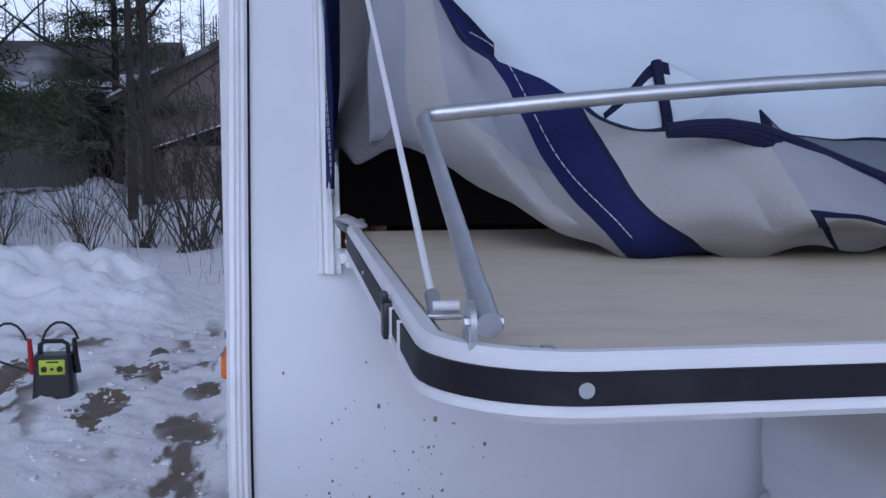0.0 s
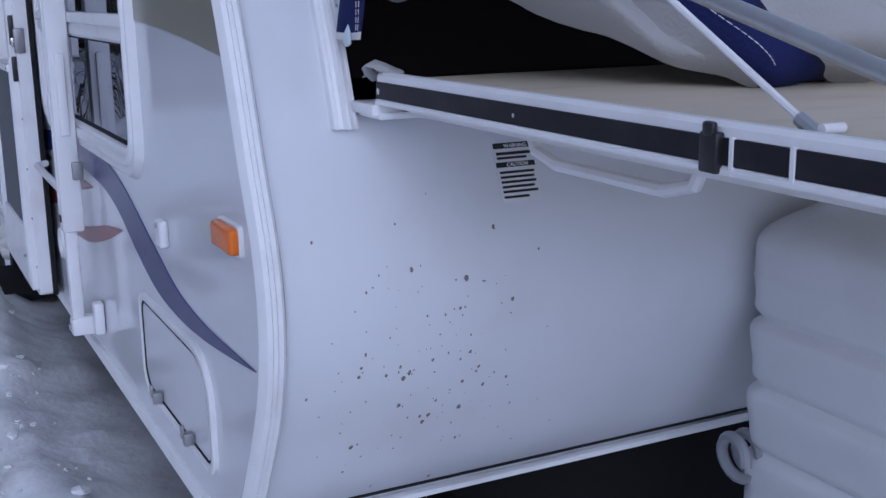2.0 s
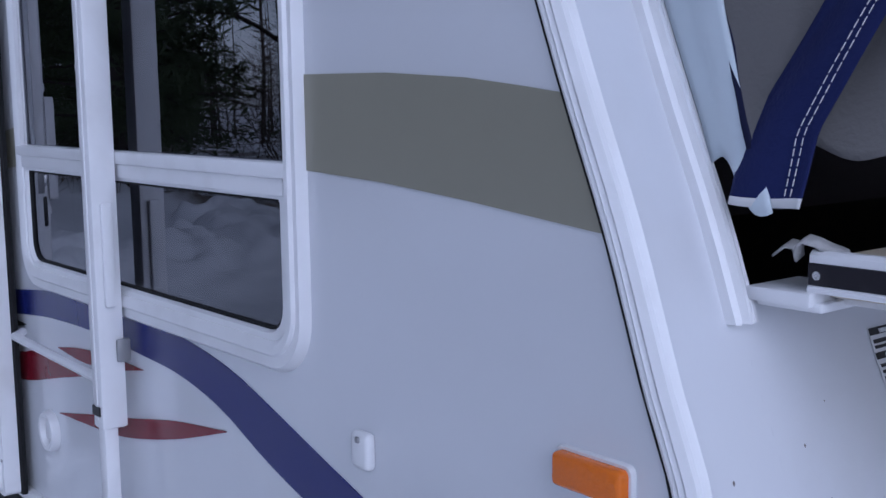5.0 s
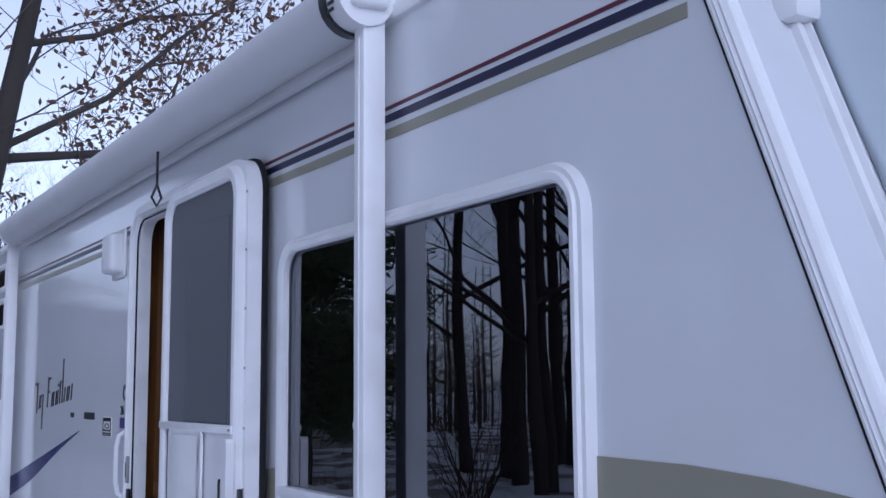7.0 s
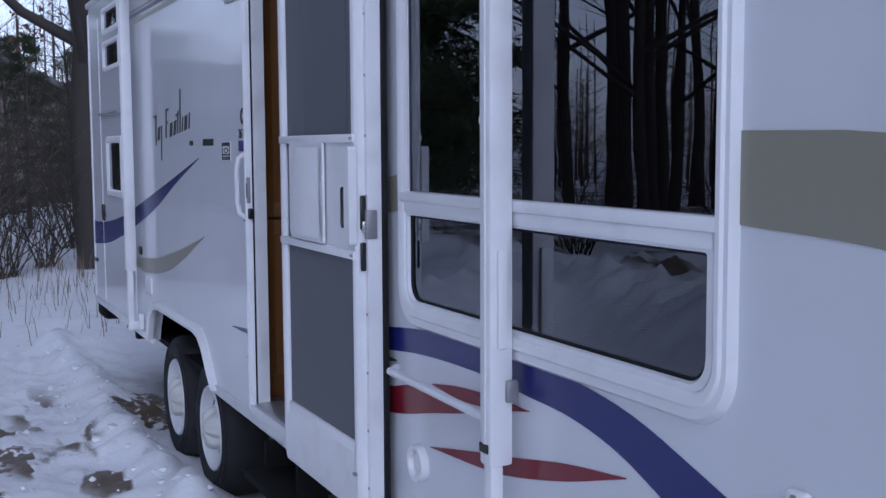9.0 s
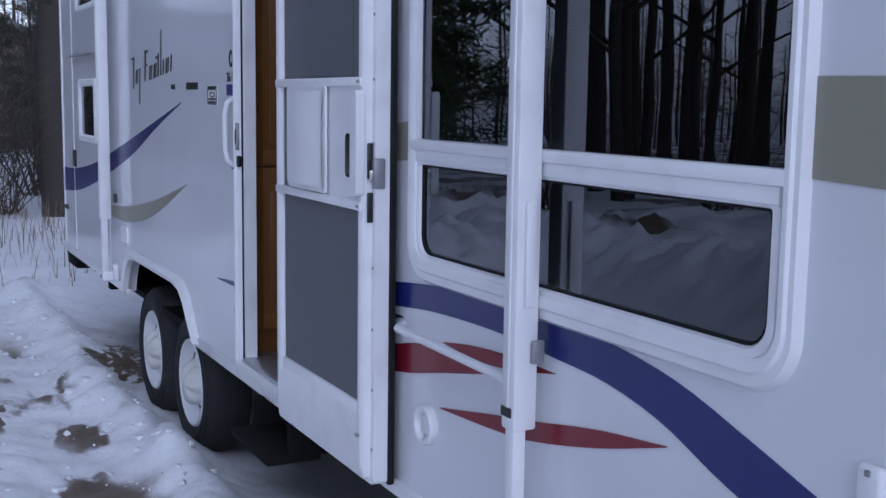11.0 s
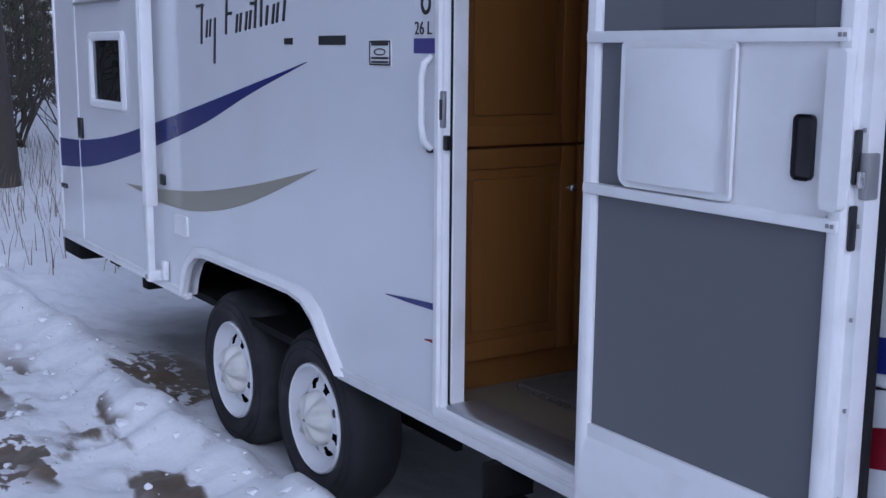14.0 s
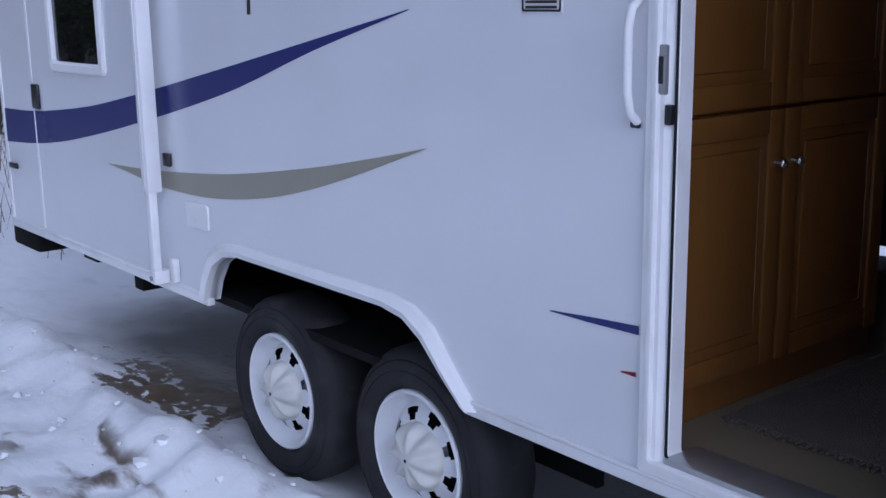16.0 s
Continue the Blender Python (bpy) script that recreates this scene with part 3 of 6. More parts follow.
decal("stripe", band([(-7.72, 1.150), (-7.3, 1.163), (-6.71, 1.220), (-6.26, 1.290), (-5.48, 1.431), (-4.96, 1.529), (-4.487, 1.619)],
                     [(-7.72, 0.988), (-7.34, 1.012), (-6.94, 1.058), (-6.28, 1.176), (-5.49, 1.346), (-4.96, 1.497), (-4.487, 1.617)], -7.72, -4.487), NAVY, "navy swoosh stripe")
decal("stripe", band([(-6.52, 1.004), (-6.28, 1.012), (-6.08, 1.022), (-5.53, 1.068), (-4.99, 1.148), (-4.70, 1.203), (-4.425, 1.260)],
                     [(-6.52, 1.003), (-6.28, 0.984), (-6.09, 0.966), (-5.74, 0.966), (-5.46, 0.990), (-5.16, 1.041), (-4.84, 1.125), (-4.425, 1.259)], -6.52, -4.425), TAN, "taupe swoosh stripe")
decal("stripe", band([(-3.962, 0.916), (-3.82, 0.928), (-3.685, 0.937)], [(-3.962, 0.914), (-3.82, 0.914), (-3.685, 0.917)], -3.962, -3.685), NAVY, "thin navy stripe tip")
decal("stripe", band([(-3.735, 0.822), (-3.69, 0.829)], [(-3.735, 0.819), (-3.69, 0.818)], -3.735, -3.69, n=4), RED, "small red stripe tip")
decal("stripe", band([(-2.98, 1.08), (-2.277, 1.153), (-2.01, 1.180), (-1.68, 1.195), (-1.40, 1.190), (-1.22, 1.178), (-1.05, 1.150), (-0.87, 1.097), (-0.712, 1.047), (-0.546, 1.000), (-0.372, 0.981), (-0.20, 0.979), (-0.036, 0.981)],
                     [(-2.98, 1.03), (-2.279, 1.087), (-2.01, 1.113), (-1.68, 1.122), (-1.45, 1.112), (-1.28, 1.103), (-1.105, 1.070), (-0.926, 1.006), (-0.733, 0.955), (-0.532, 0.941), (-0.355, 0.947), (-0.183, 0.963), (-0.036, 0.980)], -2.98, -0.036, n=60), NAVY, "navy curved stripe sweeping to the nose")
decal("stripe", band([(-2.98, 0.95), (-2.258, 0.985), (-2.107, 1.014), (-1.92, 1.024), (-1.72, 1.020)], [(-2.98, 0.87), (-2.259, 0.909), (-1.92, 0.976), (-1.72, 1.018)], -2.98, -1.72), RED, "dark red pointed stripe")
decal("stripe", band([(-1.96, 1.046), (-1.82, 1.066), (-1.63, 1.079), (-1.45, 1.08)], [(-1.96, 1.044), (-1.80, 1.036), (-1.63, 1.048), (-1.45, 1.079)], -1.96, -1.45), RED, "dark red pointed stripe")
decal("stripe", band([(-1.975, 0.875), (-1.68, 0.931), (-1.54, 0.955), (-1.304, 1.000), (-1.08, 1.029)], [(-1.975, 0.873), (-1.68, 0.893), (-1.54, 0.910), (-1.304, 0.962), (-1.08, 1.027)], -1.975, -1.08), RED, "dark red pointed stripe")
decal("stripe", band([(-2.30, 1.069), (-2.19, 1.069)], [(-2.30, 1.048), (-2.19, 1.067)], -2.30, -2.19, n=6), INK, "small black stripe tip")
decal("stripe", band([(-2.98, 1.50), (-2.24, 1.580), (-2.144, 1.592)], [(-2.98, 1.41), (-2.24, 1.481), (-2.144, 1.490)], -2.98, -2.144), TAN, "taupe band")
decal("stripe", prism([(-0.772, 1.533), (-0.565, 1.524), (-0.37, 1.509), (-0.215, 1.494), (-0.120, 1.485), (-0.189, 1.650), (-0.25, 1.658), (-0.37, 1.672), (-0.55, 1.683), (-0.772, 1.686)], -0.0025, 0.0), TAN, "taupe band running to the nose trim")
for z0, z1, m, nm in ((2.444, 2.452, MAROON, "thin red pinstripe"), (2.414, 2.432, NAVYDARK, "navy pinstripe"), (2.374, 2.398, TAN, "taupe pinstripe")):
    for xa, xb in ((-6.12, -3.73), (-2.98, nose_x(2.42) - 0.03)):
        decal("pinstripe", slab(xa, xb, -0.0025, 0.0, z0, z1), m, nm)
# maker's script lettering becomes slanted plain bars, dealer and model stickers
for k, (xa, h, lo) in enumerate(((-5.46, 0.14, -0.02), (-5.405, 0.07, 0.0), (-5.37, 0.07, 0.0), (-5.325, 0.07, -0.11), (-5.20, 0.14, 0.0), (-5.10, 0.07, 0.0), (-5.065, 0.07, 0.0), (-5.01, 0.07, 0.0), (-4.975, 0.07, 0.0), (-4.925, 0.11, 0.0), (-4.87, 0.21, 0.0), (-4.825, 0.07, 0.0), (-4.77, 0.07, 0.0), (-4.735, 0.07, 0.0), (-4.68, 0.075, 0.0))):
    z = 1.70 + 0.004 * k
    decal("letter_bar", prism([(xa, z + lo), (xa + 0.018, z + lo), (xa + 0.034, z + h), (xa + 0.016, z + h)], -0.0025, 0.0), INK, "")
for xa, xb, dz in ((-5.50, -5.41, 0.128), (-5.19, -5.11, 0.135), (-5.19, -5.125, 0.07), (-4.955, -4.89, 0.085)):
    z = 1.70 + 0.017 * (xa + 5.46) / 0.25
    decal("letter_bar", prism([(xa, z + dz), (xb, z + dz), (xb + 0.004, z + dz + 0.012), (xa + 0.004, z + dz + 0.012)], -0.0035, -0.0026), INK, "")
decal("maker_lettering", slab(-4.40, -4.215, -0.0025, 0.0, 1.674, 1.704), INK, "small black lettering shown as a bar")
decal("maker_lettering", slab(-4.665, -4.60, -0.0025, 0.0, 1.676, 1.698), INK, "small black lettering shown as a bar")
dl = decal("dealer_sticker", slab(-4.062, -3.928, -0.0025, 0.0, 1.610, 1.690), STICK, "white dealer sticker with black border")
for z0, z1 in ((1.672, 1.682), (1.632, 1.638), (1.620, 1.626)):
    part("text_bar", slab(-4.045, -3.945, -0.0045, -0.002, z0, z1), INK, dl)
part("text_bar", ring(rrect(-4.058, -3.932, 1.613, 1.687, 0.004, 2), rrect(-4.053, -3.937, 1.618, 1.682, 0.004, 2), -0.0045, -0.002), INK, dl)
part("text_bar", ring([(-3.995 + 0.035 * math.cos(a), 1.653 + 0.011 * math.sin(a)) for a in (k * math.pi / 8 for k in range(16))], [(-3.995 + 0.029 * math.cos(a), 1.653 + 0.007 * math.sin(a)) for a in (k * math.pi / 8 for k in range(16))], -0.0045, -0.002), INK, dl)
decal("violet_sticker", slab(-3.800, -3.686, -0.0025, 0.0, 1.650, 1.692), VIOLET, "small violet sticker")
decal("oval_badge", prism([(-3.738 + 0.026 * math.cos(a), 1.789 + 0.032 * math.sin(a)) for a in (k * math.pi / 10 for k in range(20))], -0.003, 0.0, [[(-3.738 + 0.016 * math.cos(a), 1.789 + 0.02 * math.sin(a)) for a in (k * math.pi / 10 for k in range(20))]]), INK, "black oval badge")


def text_part(txt, size, place, rot, m, parent, label):
    cu = bpy.data.curves.new("writing", "FONT")
    cu.body, cu.size, cu.extrude, cu.align_x = txt, size, 0.0008, "LEFT"
    tmp = bpy.data.objects.new("writing", cu)
    me = bpy.data.meshes.new_from_object(tmp)
    bpy.data.objects.remove(tmp)
    me.transform(Matrix.Translation(place) @ Euler([radians(a) for a in rot]).to_matrix().to_4x4())
    me.materials.append(m)
    ob = new("writing", me)
    ob.parent = parent
    return tagged(ob, label)


text_part("26 L", 0.052, (-3.797, -0.0022, 1.703), (90, 0, 0), INK, trailer, "black model number")

# specks of mud on the nose
rs = random.Random(5)
bm = bmesh.new()
for k in range(150):
    y, z = 0.31 + rs.gauss(0, 0.11), 0.93 + rs.gauss(0, 0.12)
    if not 0.05 < y < 1.1 or not 0.64 < z < 1.33:
        continue
    r = rs.choice((0.0008, 0.001, 0.0012, 0.0014, 0.0018, 0.0022, 0.0038)) * rs.uniform(0.7, 1.3)
    c = [bm.verts.new((nose_x(z + r * math.sin(a) * 1.3) + 0.0135, y + r * math.cos(a) * rs.uniform(0.7, 1.2), z + r * 1.3 * math.sin(a) * rs.uniform(0.8, 1.2))) for a in (i * math.pi / 4 for i in range(8))]
    bm.faces.new(c)
part("mud_specks", bm, mat("dried_mud", (0.20, 0.18, 0.17), 0.9, var=0.3), trailer, "dried mud specks on the nose")["kind"] = "stuff"
# warning sticker
ws = part("warning_sticker", nose_sheet(1.223, 1.322, 0.447, 0.527, 0.0145, 0.001, 6), STICK, trailer, "white warning sticker with black print")
for z0, z1, ya, yb in ((1.332, 1.3415, 0.456, 0.534), (1.3005, 1.309, 0.456, 0.534), (1.321, 1.326, 0.46, 0.53), (1.314, 1.318, 0.46, 0.52), (1.290, 1.294, 0.46, 0.53), (1.282, 1.286, 0.46, 0.528), (1.274, 1.278, 0.46, 0.53), (1.266, 1.270, 0.46, 0.525), (1.258, 1.262, 0.46, 0.53), (1.249, 1.253, 0.46, 0.51)):
    part("text_bar", nose_sheet(z0 - 0.02, z1 - 0.02, ya - 0.008, yb - 0.008, 0.0155, 0.001, 2), INK, ws)

text_part("WARNING", 0.0095, (nose_x(1.3135) + 0.0172, 0.468, 1.3135), (69, 0, 90), STICK, ws, "white heading on black")
text_part("CAUTION", 0.0095, (nose_x(1.282) + 0.0172, 0.468, 1.282), (69, 0, 90), STICK, ws, "white heading on black")

# small fittings on the side
am = part("marker_light", slab(-0.188, -0.072, -0.024, 0.0, 1.168, 1.212, 0.008, 3), AMBER, trailer, "amber side marker light")
part("bezel", ring(rrect(-0.193, -0.067, 1.163, 1.217, 0.01, 3), rrect(-0.185, -0.075, 1.171, 1.209, 0.01, 3), -0.008, 0.0), PLASTIC, am)
rf = part("cable_inlet", slab(-0.638, -0.592, -0.020, 0.0, 1.077, 1.136, 0.008, 3), PLASTIC, trailer, "white plastic inlet cover")
part("screw", slab(-0.620, -0.610, -0.0235, -0.018, 1.120, 1.130, 0.002), GREYM, rf)
hatch = part("luggage_hatch", prism(rrect(-0.895, -0.33, 0.695, 0.905, (0.05, 0.035, 0.10, 0.03)), -0.006, 0.0), GEL, trailer, "white luggage hatch door")
part("hatch_frame", ring(rrect(-0.913, -0.313, 0.678, 0.922, (0.06, 0.045, 0.11, 0.04)), rrect(-0.893, -0.332, 0.697, 0.903, (0.05, 0.035, 0.10, 0.03)), -0.011, 0.0), TRIM, hatch)
part("hatch_seal", ring(rrect(-0.894, -0.331, 0.696, 0.904, (0.05, 0.035, 0.10, 0.03)), rrect(-0.889, -0.336, 0.701, 0.899, (0.05, 0.035, 0.10, 0.03)), -0.0085, -0.005), RUBBER, hatch, "dark hatch gasket")
for xx in (-0.74, -0.47):
    la = slab(xx - 0.012, xx + 0.012, -0.030, -0.008, 0.698, 0.725, 0.004)
    slab(xx - 0.004, xx + 0.004, -0.034, -0.026, 0.715, 0.742, 0.002, bm=la)
    part("thumb_latch", la, GREYM, hatch, "grey metal thumb latch")
part("round_inlet", ring([(-2.036 + 0.052 * math.cos(a), 0.815 + 0.052 * math.sin(a)) for a in (k * math.pi / 12 for k in range(24))], [(-2.036 + 0.034 * math.cos(a), 0.815 + 0.034 * math.sin(a)) for a in (k * math.pi / 12 for k in range(24))], -0.022, 0.0), PLASTIC, trailer, "white round water inlet")
part("inlet_cap", slab(-2.064, -2.008, -0.012, 0.0, 0.79, 0.84, 0.006), PLASTIC, trailer)
part("side_plate", prism(rrect(-5.83, -5.668, 0.848, 0.938, 0.01, 3), -0.008, 0.0), PLASTIC, trailer, "white blank access plate")
part("bunk_latch", slab(-7.30, -7.222, -0.015, 0.0, 1.176, 1.288, 0.006), BLACKP, trailer, "black latch")
part("bunk_latch", slab(-7.70, -7.60, -0.015, 0.0, 0.862, 0.890, 0.006), BLACKP, trailer)
part("bunk_latch", slab(-5.985, -5.93, -0.015, 0.0, 1.05, 1.10, 0.006), BLACKP, trailer)
pl = part("porch_light", slab(-3.93, -3.78, -0.065, 0.0, 2.27, 2.43, 0.02, 3), PLASTIC, trailer, "white porch light")
part("light_base", slab(-3.95, -3.76, -0.014, 0.0, 2.25, 2.45, 0.008), PLASTIC, pl)

# windows
wframe = part("side_window", ring(rrect(-2.146, -0.770, 1.183, 2.205, 0.105, 8), rrect(-2.090, -0.806, 1.237, 2.166, 0.062, 8), -0.020, 0.03), PLASTIC, trailer, "large side window in a rounded white frame")
part("inner_frame", ring(rrect(-2.118, -0.788, 1.212, 2.188, 0.085, 8), rrect(-2.088, -0.807, 1.240, 2.165, 0.062, 8), -0.027, -0.012), TRIM, wframe)
mr = slab(-2.115, -0.80, -0.028, 0.02, 1.518, 1.545, 0.005)
slab(-2.095, -0.815, -0.022, 0.02, 1.488, 1.520, 0.005, bm=mr)
part("mid_rail", mr, TRIM, wframe, "white window cross rail")
part("sash", ring(rrect(-2.092, -0.810, 1.236, 1.492, (0.06, 0.06, 0.01, 0.01), 5), rrect(-2.072, -0.838, 1.256, 1.481, (0.05, 0.05, 0.008, 0.008), 5), -0.018, 0.01), TRIM, wframe, "hinged lower sash")
part("glass_gasket", ring(rrect(-2.074, -0.836, 1.254, 1.483, (0.05, 0.05, 0.008, 0.008), 5), rrect(-2.066, -0.844, 1.262, 1.476, (0.045, 0.045, 0.006, 0.006), 5), -0.010, 0.01), RUBBER, wframe)
part("pane", prism(rrect(-2.095, -0.803, 1.545, 2.170, (0.005, 0.005, 0.06, 0.06)), -0.004, 0.0), GLASS, wframe, "dark tinted glass mirroring bare trees")
part("pane", prism(rrect(-2.072, -0.838, 1.256, 1.482, (0.05, 0.05, 0.006, 0.006)), -0.004, 0.0), GLASS, wframe, "dark tinted glass mirroring snow")
part("mullion", slab(-1.415, -1.335, 0.012, 0.03, 1.24, 2.15), CURTAIN, wframe, "grey inner upright")
cu = bmesh.new()
for k in range(5):
    tube([(-2.075 + 0.012 * k, 0.045 + 0.01 * (k % 2), 1.24), (-2.075 + 0.012 * k, 0.045 + 0.01 * (k % 2), 2.16)], 0.011, 8, True, cu)
part("drawn_curtain", cu, CURTAIN, wframe, "pale curtain drawn to the side")
rwf = part("rear_window", ring(rrect(-7.04, -6.46, 1.355, 1.745, 0.03, 4), rrect(-6.985, -6.515, 1.40, 1.70, 0.02, 4), -0.016, 0.02), PLASTIC, trailer, "small rear window in a white frame")
part("pane", prism(RW, 0.0, 0.006), GLASS, rwf)
for lp in UW:
    xs, zs = [p[0] for p in lp], [p[1] for p in lp]
    u = part("vent_window", ring(rrect(min(xs) - 0.04, max(xs) + 0.04, min(zs) - 0.035, max(zs) + 0.035, 0.03, 6), rrect(min(xs), max(xs), min(zs), max(zs), 0.02, 6), -0.014, 0.02), PLASTIC, trailer, "small high window in a white frame")
    part("pane", prism(lp, 0.0, 0.006), GLASS, u)
rc = slab(-7.24, -6.50, -0.028, 0.0, 1.885, 1.900, 0.004)
part("drip_rail", rc, GREYM, trailer, "grey drip rail")

# interior shell behind openings
part("partition", slab(-6.5, -6.46, 0.05, YR - 0.05, 0.64, ZT - 0.05), INWALL, trailer)
part("interior_floor", slab(-4.18, -0.35, 0.046, YR - 0.05, 0.615, 0.645), TILEM, trailer)
part("interior_ceiling", slab(-6.6, -0.72, 0.046, YR - 0.05, 2.55, 2.57), INWALL, trailer)
part("interior_wall", slab(-6.6, -0.5, YR - 0.07, YR - 0.05, 0.64, 2.55), INWALL, trailer)
# added sheet that closes the tent opening, coloured like the dim interior
part("opening_backing", slab(-0.66, -0.64, 0.06, YR - 0.06, 1.40, 2.55), mat("dark_brown_backing", (0.055, 0.042, 0.042), 0.9, var=0.2), trailer, "added dark brown sheet standing in for the shaded interior")

# ---- wheels ----


def wheel(cx, cz, parent):
    hub = part("wheel", revolve([(0.0, 0.10), (0.05, 0.10), (0.052, 0.12), (0.054, 0.14)], 20, (cx, cz)), WHEELW, parent, "white spoked steel wheel with black tyre")
    part("tyre", revolve([(0.200, 0.062), (0.215, 0.040), (0.245, 0.030), (0.275, 0.032), (0.302, 0.045), (0.318, 0.062), (0.327, 0.085), (0.329, 0.14), (0.327, 0.195), (0.305, 0.235), (0.25, 0.25), (0.2, 0.22)], 56, (cx, cz)), TYRE, hub)
    bead = bmesh.new()
    for rr, yy in ((0.262, 0.0295), (0.292, 0.037)):
        revolve([(rr - 0.002, yy + 0.004), (rr, yy - 0.002), (rr + 0.002, yy + 0.004)], 56, (cx, cz), bead)
    part("sidewall_rib", bead, TYRE, hub)
    part("rim", revolve([(0.205, 0.075), (0.203, 0.042), (0.196, 0.036), (0.190, 0.040), (0.186, 0.060), (0.176, 0.085), (0.162, 0.096), (0.158, 0.10)], 56, (cx, cz)), WHEELW, hub)
    # pressed disc with eight openings round a lobed centre cap
    bm = bmesh.new()
    n = 96
    rows = []
    for r, y in ((0.160, 0.098), (0.152, 0.088), (0.145, 0.080), (0.128, 0.072), (0.108, 0.066), (0.100, 0.062)):
        rows.append([bm.verts.new((cx + r * math.cos(2 * math.pi * i / n), y, cz + r * math.sin(2 * math.pi * i / n))) for i in range(n)])
    for q, (u, v) in enumerate(zip(rows, rows[1:])):
        for i in range(n):
            if q in (2, 3) and (i % 12) in ((3, 4, 5, 6, 7, 8) if q == 2 else (4, 5, 6, 7)):
                continue
            bm.faces.new((u[i], u[(i + 1) % n], v[(i + 1) % n], v[i]))
    part("spoke_disc", bm, WHEELW, hub)
    bm = bmesh.new()
    rows = []
    for r, y, lobe in ((0.104, 0.066, 0.0), (0.101, 0.052, 0.006), (0.092, 0.036, 0.008), (0.078, 0.022, 0.009), (0.062, 0.014, 0.006), (0.045, 0.008, 0.003), (0.026, 0.004, 0.0), (0.006, 0.003, 0.0)):
        rows.append([bm.verts.new((cx + (r + 0.6 * lobe * math.cos(8 * a)) * math.cos(a), y - lobe * math.cos(8 * a), cz + (r + 0.6 * lobe * math.cos(8 * a)) * math.sin(a))) for a in (2 * math.pi * i / n for i in range(n))])
    for u, v in zip(rows, rows[1:]):
        for i in range(n):
            bm.faces.new((u[i], u[(i + 1) % n], v[(i + 1) % n], v[i]))
    part("centre_cap", bm, CAPW, hub, "off-white lobed plastic centre cap")
    part("brake_drum", revolve([(0.0, 0.125), (0.15, 0.125), (0.16, 0.2)], 24, (cx, cz)), UNDER, hub)


for wx in (-5.312, -4.558):
    wheel(wx, 0.335, trailer)

# ---- entry door ----
jam = part("door_frame", ring(rrect(-3.685, -2.90, 0.60, 2.515, (0.01, 0.01, 0.14, 0.14), 8), rrect(-3.60, -2.955, 0.655, 2.45, (0.01, 0.01, 0.09, 0.09), 8), -0.014, 0.05), TRIM, trailer, "white aluminium door frame")
part("inner_lip", ring(rrect(-3.648, -2.915, 0.63, 2.48, (0.01, 0.01, 0.115, 0.115), 8), rrect(-3.632, -2.93, 0.645, 2.465, (0.01, 0.01, 0.105, 0.105), 8), -0.024, -0.008), TRIM, jam)
part("door_seal", ring(rrect(-3.602, -2.953, 0.653, 2.452, (0.01, 0.01, 0.09, 0.09), 8), rrect(-3.598, -2.958, 0.657, 2.448, (0.01, 0.01, 0.085, 0.085), 8), -0.006, 0.0), RUBBER, jam)
part("sill", slab(-3.60, -2.96, -0.012, 0.10, 0.640, 0.658, 0.004), STEEL, jam, "worn metal door sill")
part("strike_plate", slab(-3.640, -3.616, -0.020, -0.006, 1.447, 1.549, 0.004), GREYM, jam, "grey latch strike plate")
part("strike_slot", slab(-3.633, -3.622, -0.022, -0.016, 1.47, 1.525), BLACKP, jam)
part("bolt_strike", slab(-3.616, -3.598, -0.022, -0.006, 1.386, 1.428, 0.004), BLACKP, jam)
gh = tube([(-3.700, -0.005, 1.640), (-3.700, -0.030, 1.622), (-3.702, -0.038, 1.58), (-3.702, -0.038, 1.45), (-3.700, -0.030, 1.405), (-3.700, -0.005, 1.385)], 0.010, 10)
part("grab_handle", gh, PLASTIC, trailer, "white plastic grab handle")
part("handle_bolt", slab(-3.716, -3.694, -0.012, 0.0, 1.372, 1.386, 0.003), BLACKP, trailer)

door = thing("entry_door", "open white entry door folded back flat against the trailer, screen door inside", "door")
leaf_o = rrect(-2.935, -2.212, 0.605, 2.462, (0.015, 0.015, 0.11, 0.11), 8)
leaf = part("door_leaf", prism(leaf_o, -0.078, -0.034), TRIM, door, "white main door leaf")
part("door_gasket", ring(rrect(-2.94, -2.203, 0.600, 2.470, (0.015, 0.015, 0.12, 0.12), 8), rrect(-2.91, -2.24, 0.63, 2.43, (0.015, 0.015, 0.09, 0.09), 8), -0.036, -0.020), RUBBER, leaf, "black rubber gasket")
part("latch", slab(-2.224, -2.205, -0.083, -0.050, 1.41, 1.49, 0.004), GREYM, leaf, "grey door latch")
part("latch_bolt", slab(-2.222, -2.208, -0.092, -0.080, 1.43, 1.46, 0.003), CHROME, leaf)
part("deadbolt", slab(-2.231, -2.223, -0.094, -0.076, 1.32, 1.40, 0.004), BLACKP, leaf)
part("deadbolt", slab(-2.231, -2.223, -0.094, -0.076, 1.435, 1.53, 0.004), BLACKP, leaf)
rv = bmesh.new()
for k in range(11):
    slab(-2.224, -2.217, -0.0815, -0.076, 0.70 + 0.165 * k, 0.708 + 0.165 * k, 0.002, bm=rv)
part("rivets", rv, GREYM, leaf)
scr = part("screen_door", ring(rrect(-2.925, -2.232, 0.62, 2.445, (0.012, 0.012, 0.10, 0.10), 8), rrect(-2.882, -2.272, 0.81, 2.40, (0.01, 0.01, 0.065, 0.065), 8), -0.104, -0.078), TRIM, door, "white aluminium screen door")
part("kick_panel", slab(-2.915, -2.242, -0.098, -0.080, 0.63, 0.825, 0.004), PLASTIC, scr)
